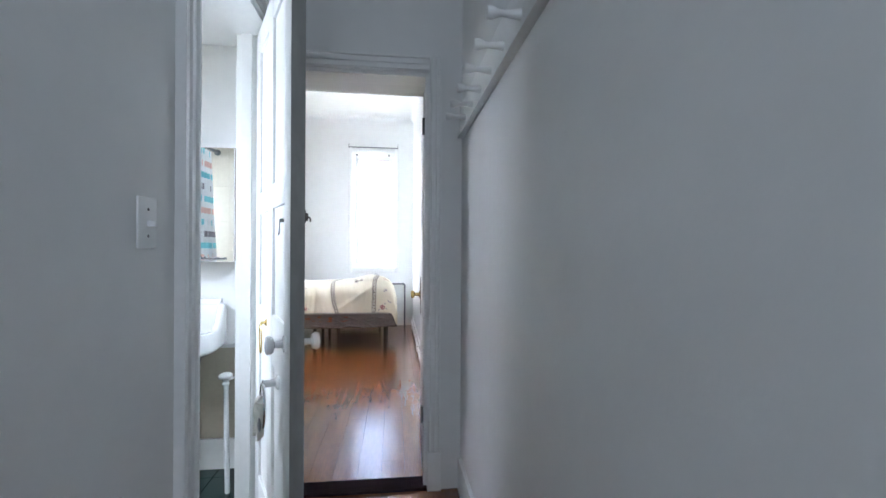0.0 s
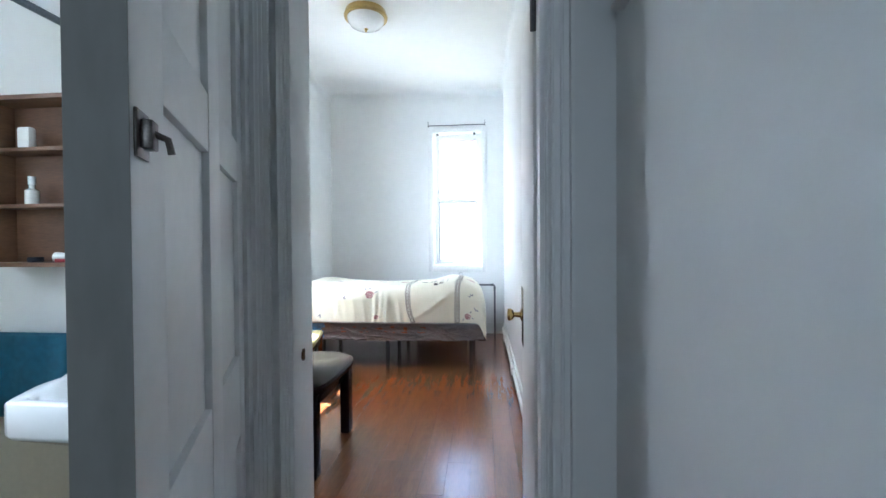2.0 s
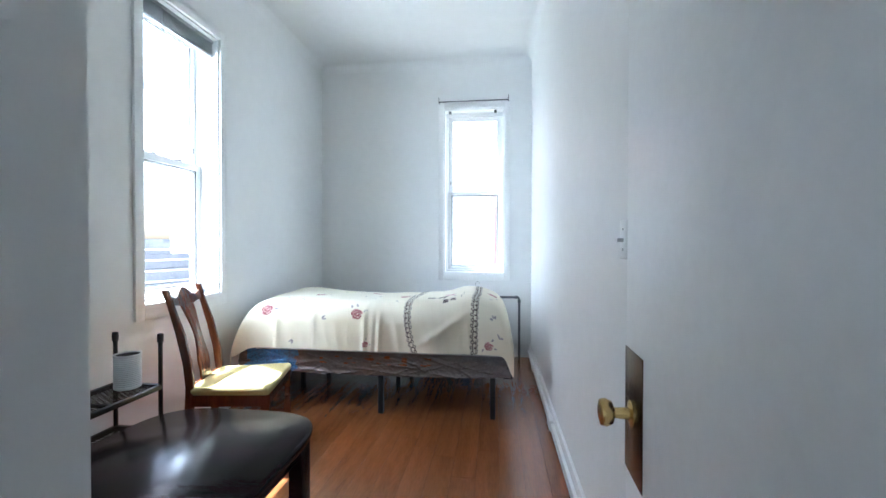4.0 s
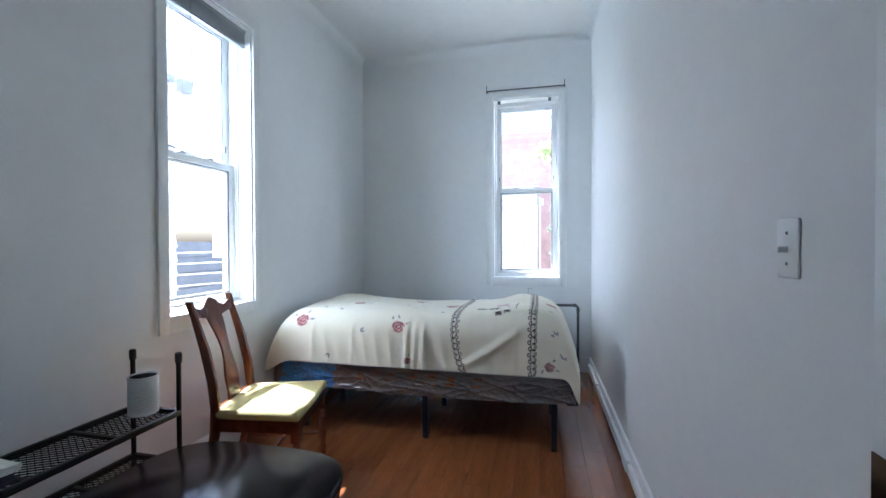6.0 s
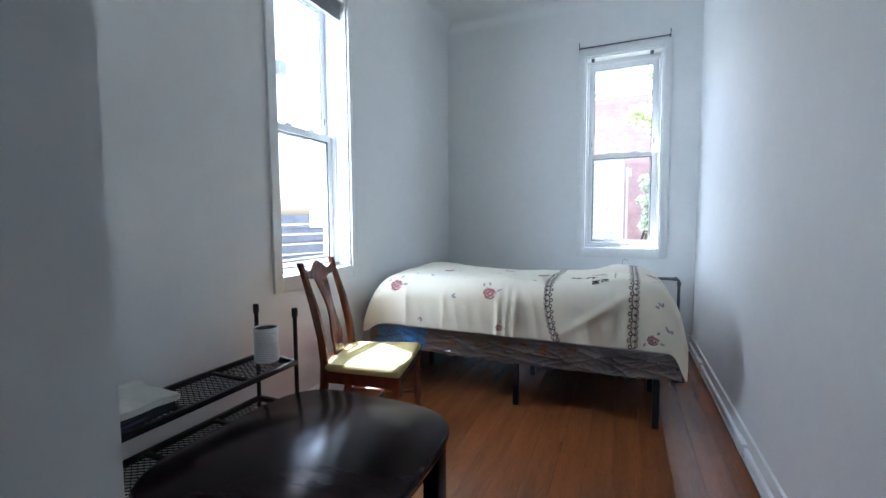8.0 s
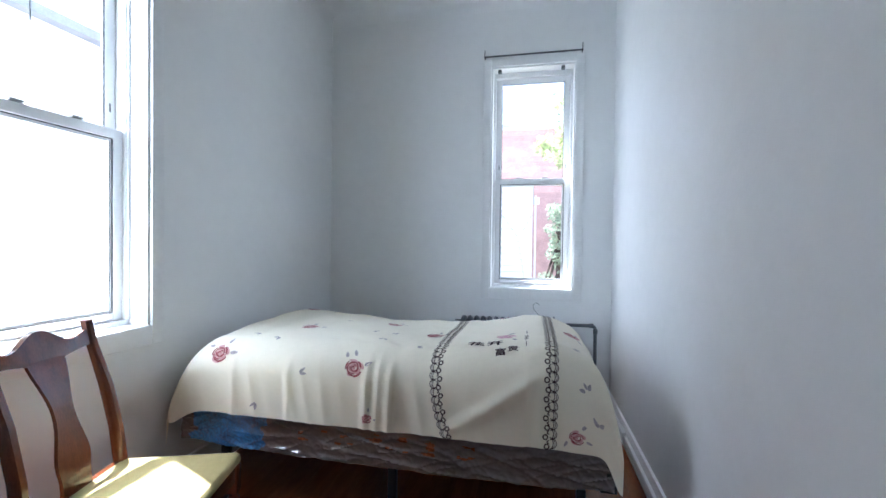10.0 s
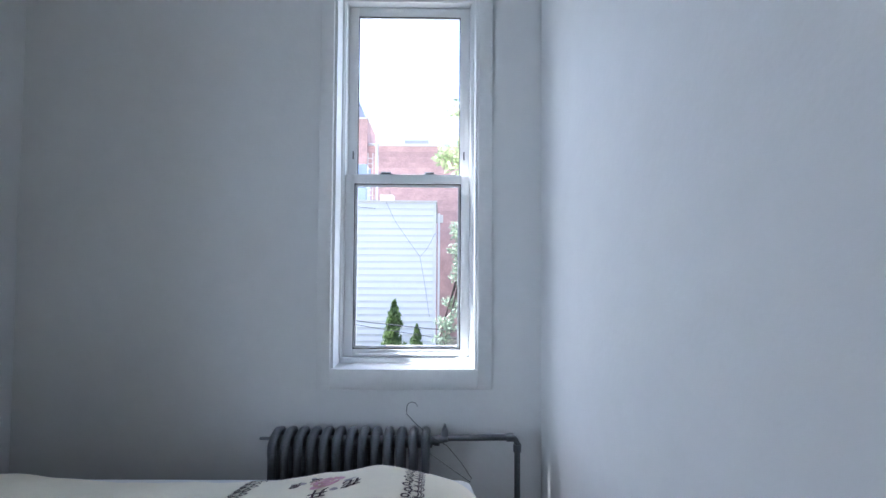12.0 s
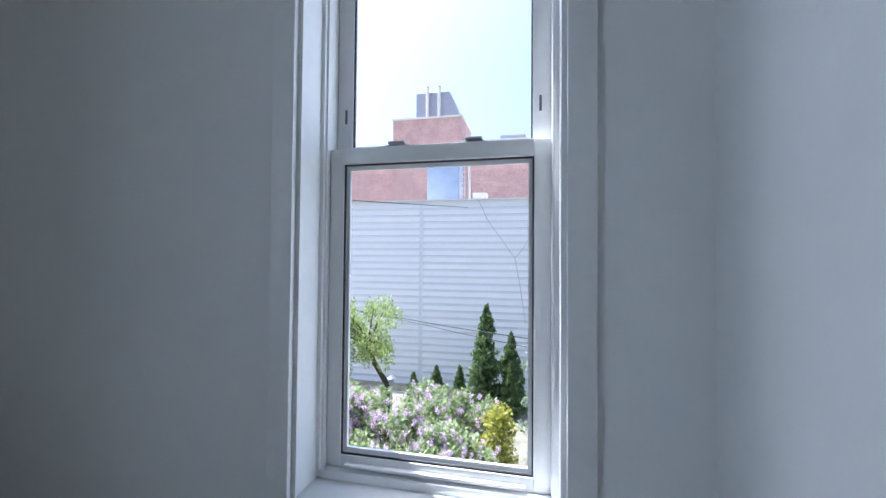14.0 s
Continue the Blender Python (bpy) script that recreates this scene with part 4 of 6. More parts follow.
# ---- dining chair ----
def dining_chair(m):
    c = thing("dining_chair", m, "red-brown wooden dining chair with an olive upholstered seat", "chair")
    # seat: wider at the front, padded
    bm = B()
    prof = [(0.96, 0.405), (1.0, 0.418), (1.0, 0.436), (0.96, 0.448), (0.80, 0.455), (0.4, 0.459)]
    base = [(-0.20, -0.205), (0.215, -0.25), (0.225, -0.235), (0.23, 0.0), (0.225, 0.235), (0.215, 0.25), (-0.20, 0.205)]
    rings = [[bm.verts.new((x * s, y * s, z)) for x, y in base] for s, z in prof]
    k = len(base)
    for a, b in zip(rings, rings[1:]):
        for i in range(k):
            bm.faces.new((a[i], a[(i + 1) % k], b[(i + 1) % k], b[i]))
    bm.faces.new(list(reversed(rings[0])))
    bm.faces.new(rings[-1])
    part("seat", bm, SEAT_CLOTH, c, "olive-gold upholstered seat")
    part("apron", boxes((0.195, 0.218, -0.225, 0.225, 0.345, 0.405), bevel=0.004), CHERRY, c)
    part("apron", boxes((-0.205, -0.185, -0.18, 0.18, 0.345, 0.405), bevel=0.004), CHERRY, c)
    for s in (-1, 1):
        bm = B()
        prism(bm, [(-0.19, s * 0.185), (0.2, s * 0.225), (0.2, s * 0.245), (-0.19, s * 0.205)], 0.345, 0.405)
        part("apron", bm, CHERRY, c)
    # stiles: one curved piece from foot to ear
    path = [(-0.27, 0.0), (-0.235, 0.15), (-0.205, 0.32), (-0.20, 0.45), (-0.215, 0.58), (-0.25, 0.74), (-0.30, 0.90), (-0.325, 0.985)]
    for s in (-1, 1):
        bm = B()
        rings = []
        for x, z in path:
            y = s * (0.195 - 0.012 * (z / 1.0))
            if z > 0.95:
                y += s * 0.006
            w, d = 0.016, 0.021 if z < 0.9 else 0.015
            rings.append([bm.verts.new((x + px * d, y + py * w, z)) for px, py in ((-1, -0.6), (-0.6, -1), (0.6, -1), (1, -0.6), (1, 0.6), (0.6, 1), (-0.6, 1), (-1, 0.6))])
        for a, b in zip(rings, rings[1:]):
            for i in range(8):
                bm.faces.new((a[i], a[(i + 1) % 8], b[(i + 1) % 8], b[i]))
        bm.faces.new(list(reversed(rings[0])))
        bm.faces.new(rings[-1])
        part("back_stile", bm, CHERRY, c)
    # crest rail with a raised middle
    bm = B()
    n = 24
    rows = []
    for i in range(n + 1):
        y = -0.172 + 0.344 * i / n
        q = abs(y) / 0.172
        top = 0.958 + 0.026 * math.cos(min(1.0, q * 1.5) * math.pi) * (q < 0.67) - 0.026 * (q >= 0.67) + 0.022 * max(0.0, (q - 0.67) / 0.33)
        bot = 0.885 - 0.012 * math.cos(q * math.pi)
        xo = -0.305 - 0.010 * (1 - q * q)
        rows.append([bm.verts.new((xo + dx - (z - 0.9) * 0.25, y, z)) for dx, z in ((-0.011, bot), (0.011, bot), (0.012, (top + bot) / 2), (0.008, top), (-0.008, top), (-0.012, (top + bot) / 2))])
    for a, b in zip(rows, rows[1:]):
        for i in range(6):
            bm.faces.new((a[i], a[(i + 1) % 6], b[(i + 1) % 6], b[i]))
    bm.faces.new(list(reversed(rows[0])))
    bm.faces.new(rows[-1])
    part("crest_rail", bm, CHERRY, c)
    # vase-shaped splat
    bm = B()
    rows = []
    for i in range(21):
        u = i / 20
        z = 0.445 + u * 0.445
        hw = 0.052 + 0.016 * math.sin(u * math.tau * 1.15 + 0.4) - 0.012 * math.exp(-((u - 0.12) / 0.1) ** 2)
        x = -0.202 - 0.03 * u - 0.075 * u * u
        rows.append([bm.verts.new((x + dx, dy, z)) for dx, dy in ((-0.006, -hw), (0.006, -hw), (0.006, hw), (-0.006, hw))])
    for a, b in zip(rows, rows[1:]):
        for i in range(4):
            bm.faces.new((a[i], a[(i + 1) % 4], b[(i + 1) % 4], b[i]))
    bm.faces.new(list(reversed(rows[0])))
    bm.faces.new(rows[-1])
    part("splat", bm, CHERRY, c)
    part("back_shoe", boxes((-0.215, -0.19, -0.18, 0.18, 0.405, 0.45), bevel=0.006), CHERRY, c)
    for s in (-1, 1):
        bm = boxes((0.18, 0.224, s * 0.226 - 0.022, s * 0.226 + 0.022, 0.30, 0.405), bevel=0.004)
        lathe(bm, [(0.014, 0.0), (0.018, 0.02), (0.022, 0.05), (0.014, 0.08), (0.021, 0.11), (0.024, 0.16), (0.019, 0.21), (0.014, 0.225), (0.022, 0.24), (0.014, 0.255), (0.023, 0.275), (0.015, 0.29), (0.022, 0.302)], pose(0.202, s * 0.226, 0), 14)
        part("front_leg", bm, CHERRY, c)
        bm = B()
        tube(bm, [(0.202, s * 0.224, 0.14), (0.0, s * 0.21, 0.142), (-0.232, s * 0.195, 0.145)], [0.010, 0.013, 0.010], 8)
        part("stretcher", bm, CHERRY, c)
    bm = B()
    tube(bm, [(0.0, -0.21, 0.142), (0.0, 0.21, 0.142)], 0.011, 8)
    part("stretcher", bm, CHERRY, c)
    return c


dining_chair(pose(-0.94, 4.21, 0, 0, 0, 14) @ Matrix.Diagonal((1, 1, 0.98, 1)))


# ---- wire shoe rack on the left wall ----
def shoe_rack():
    r = thing("shoe_rack", pose(-1.155, 3.328, 0), "black metal rack with wire mesh tiers", "rack")
    hx, hy = 0.12, 0.388
    for sx in (-1, 1):
        for sy in (-1, 1):
            bm = B()
            tube(bm, [(sx * hx, sy * hy, 0), (sx * hx, sy * hy, 0.775)], 0.0095, 10)
            p = part("post", bm, BLACK_METAL, r)
            bm = B()
            lathe(bm, [(0.012, 0.745), (0.0135, 0.75), (0.0135, 0.782), (0.011, 0.788)], pose(sx * hx, sy * hy, 0), 10)
            part("cap", bm, RUBBER, p, "black rubber cap")
    for z in (0.12, 0.325, 0.535):
        bm = boxes((-hx - 0.011, -hx + 0.011, -hy, hy, z - 0.011, z + 0.011), (hx - 0.011, hx + 0.011, -hy, hy, z - 0.011, z + 0.011),
                   (-hx, hx, -hy - 0.011, -hy + 0.011, z - 0.011, z + 0.011), (-hx, hx, hy - 0.011, hy + 0.011, z - 0.011, z + 0.011), bevel=0.003)
        tier = part("tier", bm, BLACK_METAL, r)
        for y in (-0.14, 0.14):
            part("cross_bar", boxes((-hx + 0.011, hx - 0.011, y - 0.010, y + 0.010, z - 0.006, z + 0.006), bevel=0.002), BLACK_METAL, tier)
        me_v, me_f = [], []
        x0, x1, y0, y1, st = -hx + 0.010, hx - 0.010, -hy + 0.010, hy - 0.010, 0.021
        w = x1 - x0
        for s in (-1, 1):
            k = y0 - w * 0.6
            while k < y1 + w * 0.6:
                pts = [(x0, k), (x1, k + s * w * 0.6)]
                (xa, ya), (xb, yb) = pts
                ok = []
                for t0 in (0.0, 1.0):
                    ok.append((xa + (xb - xa) * t0, ya + (yb - ya) * t0))
                lo = max(0.0, min(1.0, ((y0 - ya) / (yb - ya)) if s > 0 else ((y1 - ya) / (yb - ya)))) if (ya < y0 or ya > y1) else 0.0
                hi = max(0.0, min(1.0, ((y1 - ya) / (yb - ya)) if s > 0 else ((y0 - ya) / (yb - ya))))
                if hi > lo and not (s > 0 and ya > y1) and not (s < 0 and ya < y0):
                    for t0, t1 in ((lo, hi),):
                        ax, ay, bx, by = xa + (xb - xa) * t0, ya + (yb - ya) * t0, xa + (xb - xa) * t1, ya + (yb - ya) * t1
                        h = 0.0016
                        b = len(me_v)
                        zz = z + 0.002 * s
                        me_v += [(ax, ay - h, zz - h), (ax, ay + h, zz - h), (ax, ay + h, zz + h), (ax, ay - h, zz + h), (bx, by - h, zz - h), (bx, by + h, zz - h), (bx, by + h, zz + h), (bx, by - h, zz + h)]
                        me_f += [(b, b + 1, b + 5, b + 4), (b + 1, b + 2, b + 6, b + 5), (b + 2, b + 3, b + 7, b + 6), (b + 3, b, b + 4, b + 7)]
                k += st
        me = bpy.data.meshes.new("wire_mesh")
        me.from_pydata(me_v, [], me_f)
        me.materials.append(BLACK_METAL)
        ob = new("wire_mesh", me)
        ob.parent = tier
    return r


shoe_rack()
bm = B()
prof = [(0.050, 0.0), (0.054, 0.004)]
for k in range(16):
    z = 0.012 + k * 0.0086
    prof += [(0.0545, z), (0.0525, z + 0.0043)]
prof += [(0.055, 0.152), (0.055, 0.158), (0.051, 0.158), (0.050, 0.154), (0.049, 0.012)]
lathe(bm, prof, None, 28)
tin = solid("tin_can", bm, TIN, "open white ribbed tin can standing on the rack", "can")
# dark metal lining, with the shade inside the can put into its colour
bm = B()
tube(bm, [(0, 0, 0.013), (0, 0, 0.152)], 0.0485, 28, cap=False)
part("lining", bm, TIN_INSIDE, tin, "dull metal inside, darkened for its shaded depth")
tin.matrix_world = pose(-1.15, 3.655, 0.546)


def folded(name, m, size, mat, label, seed, layers=3):
    bm = B()
    sx, sy, h = size
    for k in range(layers):
        z0 = k * h / layers
        b2 = B()
        box(b2, -sx / 2, sx / 2, -sy / 2, sy / 2, z0 + 0.001, z0 + h / layers)
        bmesh.ops.subdivide_edges(b2, edges=b2.edges[:], cuts=7, use_grid_fill=True)
        for v in b2.verts:
            p = v.co
            v.co += Vector((noise.noise(Vector((p.y * 9, k, seed))) * 0.014, noise.noise(Vector((p.x * 9, k + 5, seed))) * 0.014, noise.noise(Vector((p.x * 14, p.y * 14, seed))) * 0.006 * (p.z > z0 + h / layers / 2)))
        tmp = bpy.data.meshes.new("layer")
        b2.to_mesh(tmp)
        b2.free()
        bm.from_mesh(tmp)
        bpy.data.meshes.remove(tmp)
    ob = solid(name, bm, mat, label, "cloth")
    ob.matrix_world = m
    return ob


folded("folded_jeans", pose(-1.16, 3.055, 0.548, 0, 0, 3), (0.24, 0.20, 0.034), CLOTH_B, "folded navy cloth on the wire rack", 2)
folded("folded_towel", pose(-1.165, 3.055, 0.583, 0, 0, -4), (0.25, 0.24, 0.022), CLOTH_W, "folded off-white cloth lying on the navy one", 7, 2)


# ---- radiator, pipe, hanger ----
def radiator():
    r = thing("radiator", pose(0.105, 6.37, 0), "old silver-painted cast iron column radiator", "radiator")
    n, pitch = 13, 0.0515
    bm = B()
    for y in (-0.062, 0.0, 0.062):
        tube(bm, [(0, y, 0.10), (0, y, 0.62)], 0.0165, 10)
    tube(bm, [(0, -0.062, 0.60), (0, -0.060, 0.640), (0, -0.040, 0.665), (0, 0.0, 0.676), (0, 0.040, 0.665), (0, 0.060, 0.640), (0, 0.062, 0.60)], 0.0185, 10)
    tube(bm, [(0, -0.07, 0.115), (0, 0.07, 0.115)], 0.022, 10)
    tube(bm, [(-pitch / 2, 0, 0.635), (pitch / 2, 0, 0.635)], 0.024, 12)
    tube(bm, [(-pitch / 2, 0, 0.12), (pitch / 2, 0, 0.12)], 0.024, 12)
    me = mesh_of("section", bm, IRON, True)
    for k in range(n):
        ob = new("section", me)
        ob.parent = r
        ob.location = ((k - (n - 1) / 2) * pitch, 0, 0)
    for s in (-1, 1):
        for y in (-0.06, 0.06):
            bm = B()
            tube(bm, [(s * 0.31, y, 0), (s * 0.31, y, 0.12)], [0.02, 0.015], 10)
            part("foot", bm, IRON, r)
    bm = B()
    tube(bm, [(-0.375, -0.02, 0.655), (-0.32, -0.02, 0.655)], 0.006, 8)
    part("bleed_plug", bm, IRON, r)
    bm = B()
    tube(bm, [(0.32, 0, 0.635), (0.40, -0.01, 0.655)], 0.016, 12)
    lathe(bm, [(0.022, 0), (0.022, 0.02), (0.016, 0.022)], pose(0.345, 0, 0.64, 0, 90, 0), 8)
    lathe(bm, [(0.017, 0.0), (0.014, 0.02), (0.004, 0.045), (0.002, 0.05)], pose(0.388, -0.01, 0.665), 12)
    part("valve", bm, IRON, r, "silver air valve")
    bm = B()
    tube(bm, [(0.40, -0.01, 0.655), (0.66, -0.01, 0.658), (0.68, -0.01, 0.652), (0.69, -0.01, 0.635), (0.69, -0.01, 0.40), (0.69, -0.01, 0.0)], 0.0125, 12)
    lathe(bm, [(0.017, 0), (0.017, 0.03)], pose(0.645, -0.01, 0.658, 0, 90, 0), 12)
    lathe(bm, [(0.017, 0), (0.017, 0.03)], pose(0.69, -0.01, 0.60), 12)
    part("pipe", bm, IRON, r, "silver feed pipe with elbow")
    return r


radiator()
bm = B()
pts = [(0.36 + 0.022 * math.cos(a), 6.30, 0.80 + 0.022 * math.sin(a)) for a in [0.2 + k * 0.35 for k in range(9)]]
pts += [(0.338, 6.30, 0.775), (0.375, 6.30, 0.735), (0.43, 6.30, 0.69), (0.50, 6.30, 0.65), (0.56, 6.30, 0.58), (0.60, 6.30, 0.52), (0.595, 6.30, 0.505), (0.40, 6.30, 0.64), (0.43, 6.30, 0.69)]
tube(bm, pts, 0.0016, 6)
solid("wire_hanger", bm, GREY_PLASTIC, "thin grey wire clothes hanger hung on the radiator", "hanger")

# ---- bathroom ----
def sink():
    s = thing("wall_sink", pose(-0.486, BY1, 0), "white porcelain wall-hung sink with chrome taps", "sink")
    side = [(0.212, 0.0), (0.216, -0.025), (0.220, -0.045), (0.223, -0.065), (0.226, -0.09), (0.230, -0.12), (0.235, -0.17), (0.235, -0.22), (0.228, -0.255), (0.182, -0.36), (0.166, -0.382), (0.145, -0.39)]
    hollow = [(0.180, -0.040), (0.185, -0.046), (0.188, -0.055), (0.190, -0.07), (0.193, -0.09), (0.196, -0.12), (0.198, -0.17), (0.197, -0.215), (0.190, -0.242), (0.150, -0.33), (0.138, -0.345), (0.120, -0.35)]
    plan = [(-x, y) for x, y in side] + side[::-1]
    inner = [(-x, y) for x, y in hollow] + hollow[::-1]

    def rim(y):
        u = min(1.0, max(0.0, (y + 0.15) / 0.105))
        return 0.778 + 0.117 * u * u * (3 - 2 * u)
    bm = B()
    k = len(plan)

    def ring(pts, sc, z, lift=0.0, cy=-0.19):
        return [bm.verts.new((x * sc, min(0.0, cy + (y - cy) * sc), z + lift * (rim(y) - z))) for x, y in pts]
    rings = [ring(plan, 0.55, 0.625), ring(plan, 0.90, 0.668), ring(plan, 0.975, 0.678), ring(plan, 1.0, 0.690), ring(plan, 1.0, 0.72, 0.45), ring(plan, 1.0, 0.70, 0.90), ring(plan, 0.992, 0.70, 0.97), ring(plan, 0.965, 0.70, 1.0),
             ring(inner, 1.03, 0.70, 1.0), ring(inner, 1.0, 0.70, 0.95), ring(inner, 0.975, 0.70, 0.80), ring(inner, 0.93, 0.69, 0.45), ring(inner, 0.86, 0.68, 0.15), ring(inner, 0.74, 0.668), ring(inner, 0.4, 0.655)]
    for a, b in zip(rings, rings[1:]):
        for i in range(k):
            bm.faces.new((a[i], a[(i + 1) % k], b[(i + 1) % k], b[i]))
    bm.faces.new(list(reversed(rings[0])))
    bm.faces.new(rings[-1])
    basin = part("basin", bm, PORCELAIN, s)
    bm = B()
    prism(bm, [(-0.03, 0.86), (0.0, 0.86), (0.0, 0.922), (-0.016, 0.922), (-0.022, 0.916), (-0.026, 0.90)], -0.19, 0.19, Matrix(((0, 0, 1, 0), (1, 0, 0, 0), (0, 1, 0, 0), (0, 0, 0, 1))))
    part("back_ledge", bm, PORCELAIN, s)
    for x in (-0.02, 0.0, 0.02):
        part("overflow_slot", boxes((x - 0.004, x + 0.004, -0.0535, -0.044, 0.766, 0.79)), SHADOW_GAP, basin, "dark overflow slot")
    bm = B()
    lathe(bm, [(0.026, 0), (0.026, 0.01), (0.018, 0.02), (0.017, 0.03)], pose(0, -0.044, 0.862, 90, 0, 0), 16)
    tube(bm, [(0, -0.068, 0.866), (0, -0.098, 0.862), (0, -0.118, 0.848), (0, -0.122, 0.836)], [0.019, 0.017, 0.014, 0.013], 12)
    part("spout", bm, CHROME, s, "chrome spout")
    for x in (-0.072, 0.072):
        bm = B()
        lathe(bm, [(0.022, 0), (0.022, 0.008), (0.012, 0.018), (0.010, 0.04), (0.012, 0.045), (0.012, 0.054), (0.005, 0.06)], pose(x, -0.044, 0.860, 90, 0, 0), 14)
        for a in (0.9, 0.9 + math.pi / 2):
            d = Vector((math.cos(a), 0, math.sin(a))) * 0.026
            tube(bm, [Vector((x, -0.092, 0.860)) - d, Vector((x, -0.092, 0.860)) + d], 0.005, 8)
        part("tap_handle", bm, CHROME, s, "chrome cross handle")
    bm = B()
    tube(bm, [(0.05, -0.19, 0.63), (0.05, -0.19, 0.475), (0.048, -0.183, 0.45), (0.043, -0.165, 0.437), (0.038, -0.147, 0.45), (0.034, -0.14, 0.48), (0.03, -0.138, 0.545), (0.015, -0.13, 0.572), (-0.015, -0.12, 0.575), (-0.035, -0.11, 0.56), (-0.042, -0.105, 0.53), (-0.042, -0.10, 0.05)], 0.0165, 12)
    for z in (0.618, 0.545, 0.50):
        lathe(bm, [(0.0165, 0), (0.024, 0.003), (0.024, 0.014), (0.0165, 0.018)], pose(0.05, -0.19, z), 14)
    part("drain_trap", bm, CHROME, s, "chrome drain trap")
    for x, x1, x2 in ((-0.045, -0.095, -0.105), (0.13, 0.085, 0.07)):
        bm = B()
        tube(bm, [(x, -0.12, 0.67), (x, -0.125, 0.62), ((x + x1) / 2, -0.125, 0.53), (x1, -0.12, 0.40), (x2, -0.09, 0.24), (x2, -0.05, 0.15), (x2, -0.02, 0.13)], 0.006, 8)
        part("supply_hose", bm, HOSE, s, "grey supply hose")
    return s


sink()
bm = boxes((BX, HW - 0.005, BY1 - 0.012, BY1, 0.165, 0.655))
solid("wall_tile_panel", bm, TILE_WALL, "pale tiled dado behind the sink", "wall tile", "structure", smooth=False)
structure("trim_dado", PORCELAIN, "white rounded dado cap", "trim", (BX, HW - 0.005, BY1 - 0.018, BY1, 0.655, 0.675))

cab = thing("medicine_cabinet", pose(-0.63, BY1, 1.13), "brown wooden wall cabinet with a sliding mirror door", "cabinet")
part("back_panel", boxes((-0.45, 0.43, -0.008, 0.0, 0, 0.59)), CAB_WOOD, cab)
part("side_panel", boxes((-0.45, -0.435, -0.10, -0.008, 0.0, 0.59)), CAB_WOOD, cab)
part("side_panel", boxes((0.415, 0.43, -0.10, -0.008, 0.0, 0.59)), CAB_WOOD, cab)
part("top_panel", boxes((-0.435, 0.415, -0.10, -0.008, 0.575, 0.59)), CAB_WOOD, cab)
part("bottom_panel", boxes((-0.435, 0.415, -0.10, -0.008, 0.0, 0.015)), CAB_WOOD, cab)
for z in (0.205, 0.40):
    part("shelf", boxes((-0.435, 0.415, -0.092, -0.008, z, z + 0.012), bevel=0.001), CAB_WOOD, cab)
md = part("mirror_door", boxes((-0.045, 0.435, -0.118, -0.106, -0.005, 0.585), bevel=0.001), PLASTIC_WHITE, cab, "sliding mirror door")
part("mirror_glass", boxes((-0.044, 0.434, -0.1205, -0.118, -0.004, 0.584)), MIRROR, md, "mirror with worn lower edge")
bm = B()
for x0, x1, h in ((0.16, 0.23, 0.010), (0.235, 0.30, 0.016), (0.30, 0.40, 0.011)):
    pts = [(x0 + (x1 - x0) * i / 8, h * (0.6 + 0.5 * abs(math.sin(i * 2.1)))) for i in range(9)]
    prism(bm, [(x0, 0.0)] + [(x, z) for x, z in pts] + [(x1, 0.0)], -0.0012, 0.0, Matrix(((1, 0, 0, 0), (0, 0, 1, -0.1207), (0, 1, 0, 0.006), (0, 0, 0, 1))))
part("mirror_wear", bm, GREY_PLASTIC, md, "dark flaked silvering", smooth=False)
structure("trim_mirror_shelf", TRIM, "white painted strip above the mirror cabinet", "trim", (-1.10, -0.15, BY1 - 0.022, BY1, 1.725, 1.76))


def small(name, prof, m, mat, label, cat, seg=16):
    bm = B()
    lathe(bm, prof, None, seg)
    ob = solid(name, bm, mat, label, cat)
    ob.matrix_world = m
    return ob


TUBE_RED = material("red_cap", (0.35, 0.02, 0.03), 0.4)
CYAN = material("cyan_box", (0.03, 0.35, 0.45), 0.4)
small("perfume_bottle", [(0.018, 0), (0.02, 0.004), (0.02, 0.05), (0.008, 0.058), (0.008, 0.07), (0.011, 0.072), (0.011, 0.10)], pose(-0.945, BY1 - 0.055, 1.13 + 0.2175), LAMP_GLASS, "small clear glass bottle on the cabinet shelf", "bottle")
bm = boxes((-0.98, -0.93, BY1 - 0.075, BY1 - 0.045, 1.5425, 1.62), bevel=0.01)
solid("toiletry_pouch", bm, PLASTIC_WHITE, "white and blue plastic toiletry pouch on the shelf", "pouch")
bm = B()
tube(bm, [(-0.85, BY1 - 0.06, 1.163), (-0.80, BY1 - 0.05, 1.160), (-0.76, BY1 - 0.045, 1.157)], [0.018, 0.014, 0.006], 10)
tp = solid("toothpaste_tube", bm, PLASTIC_WHITE, "white toothpaste tube lying on the bottom shelf", "tube")
bm = boxes((-0.83, -0.70, BY1 - 0.085, BY1 - 0.065, 1.1455, 1.157), bevel=0.003)
solid("toothbrush_case", bm, TUBE_RED, "dark red flat case lying on the bottom shelf", "case")
bm = boxes((-0.715, -0.69, BY1 - 0.08, BY1 - 0.05, 1.348, 1.39), bevel=0.003)
solid("small_box", bm, CYAN, "small cyan box on the cabinet shelf", "box")
small("jar_lid", [(0.02, 0), (0.022, 0.004), (0.022, 0.016), (0.018, 0.018)], pose(-0.93, BY1 - 0.06, 1.1455), CLOTH_B, "small dark jar on the bottom shelf", "jar")

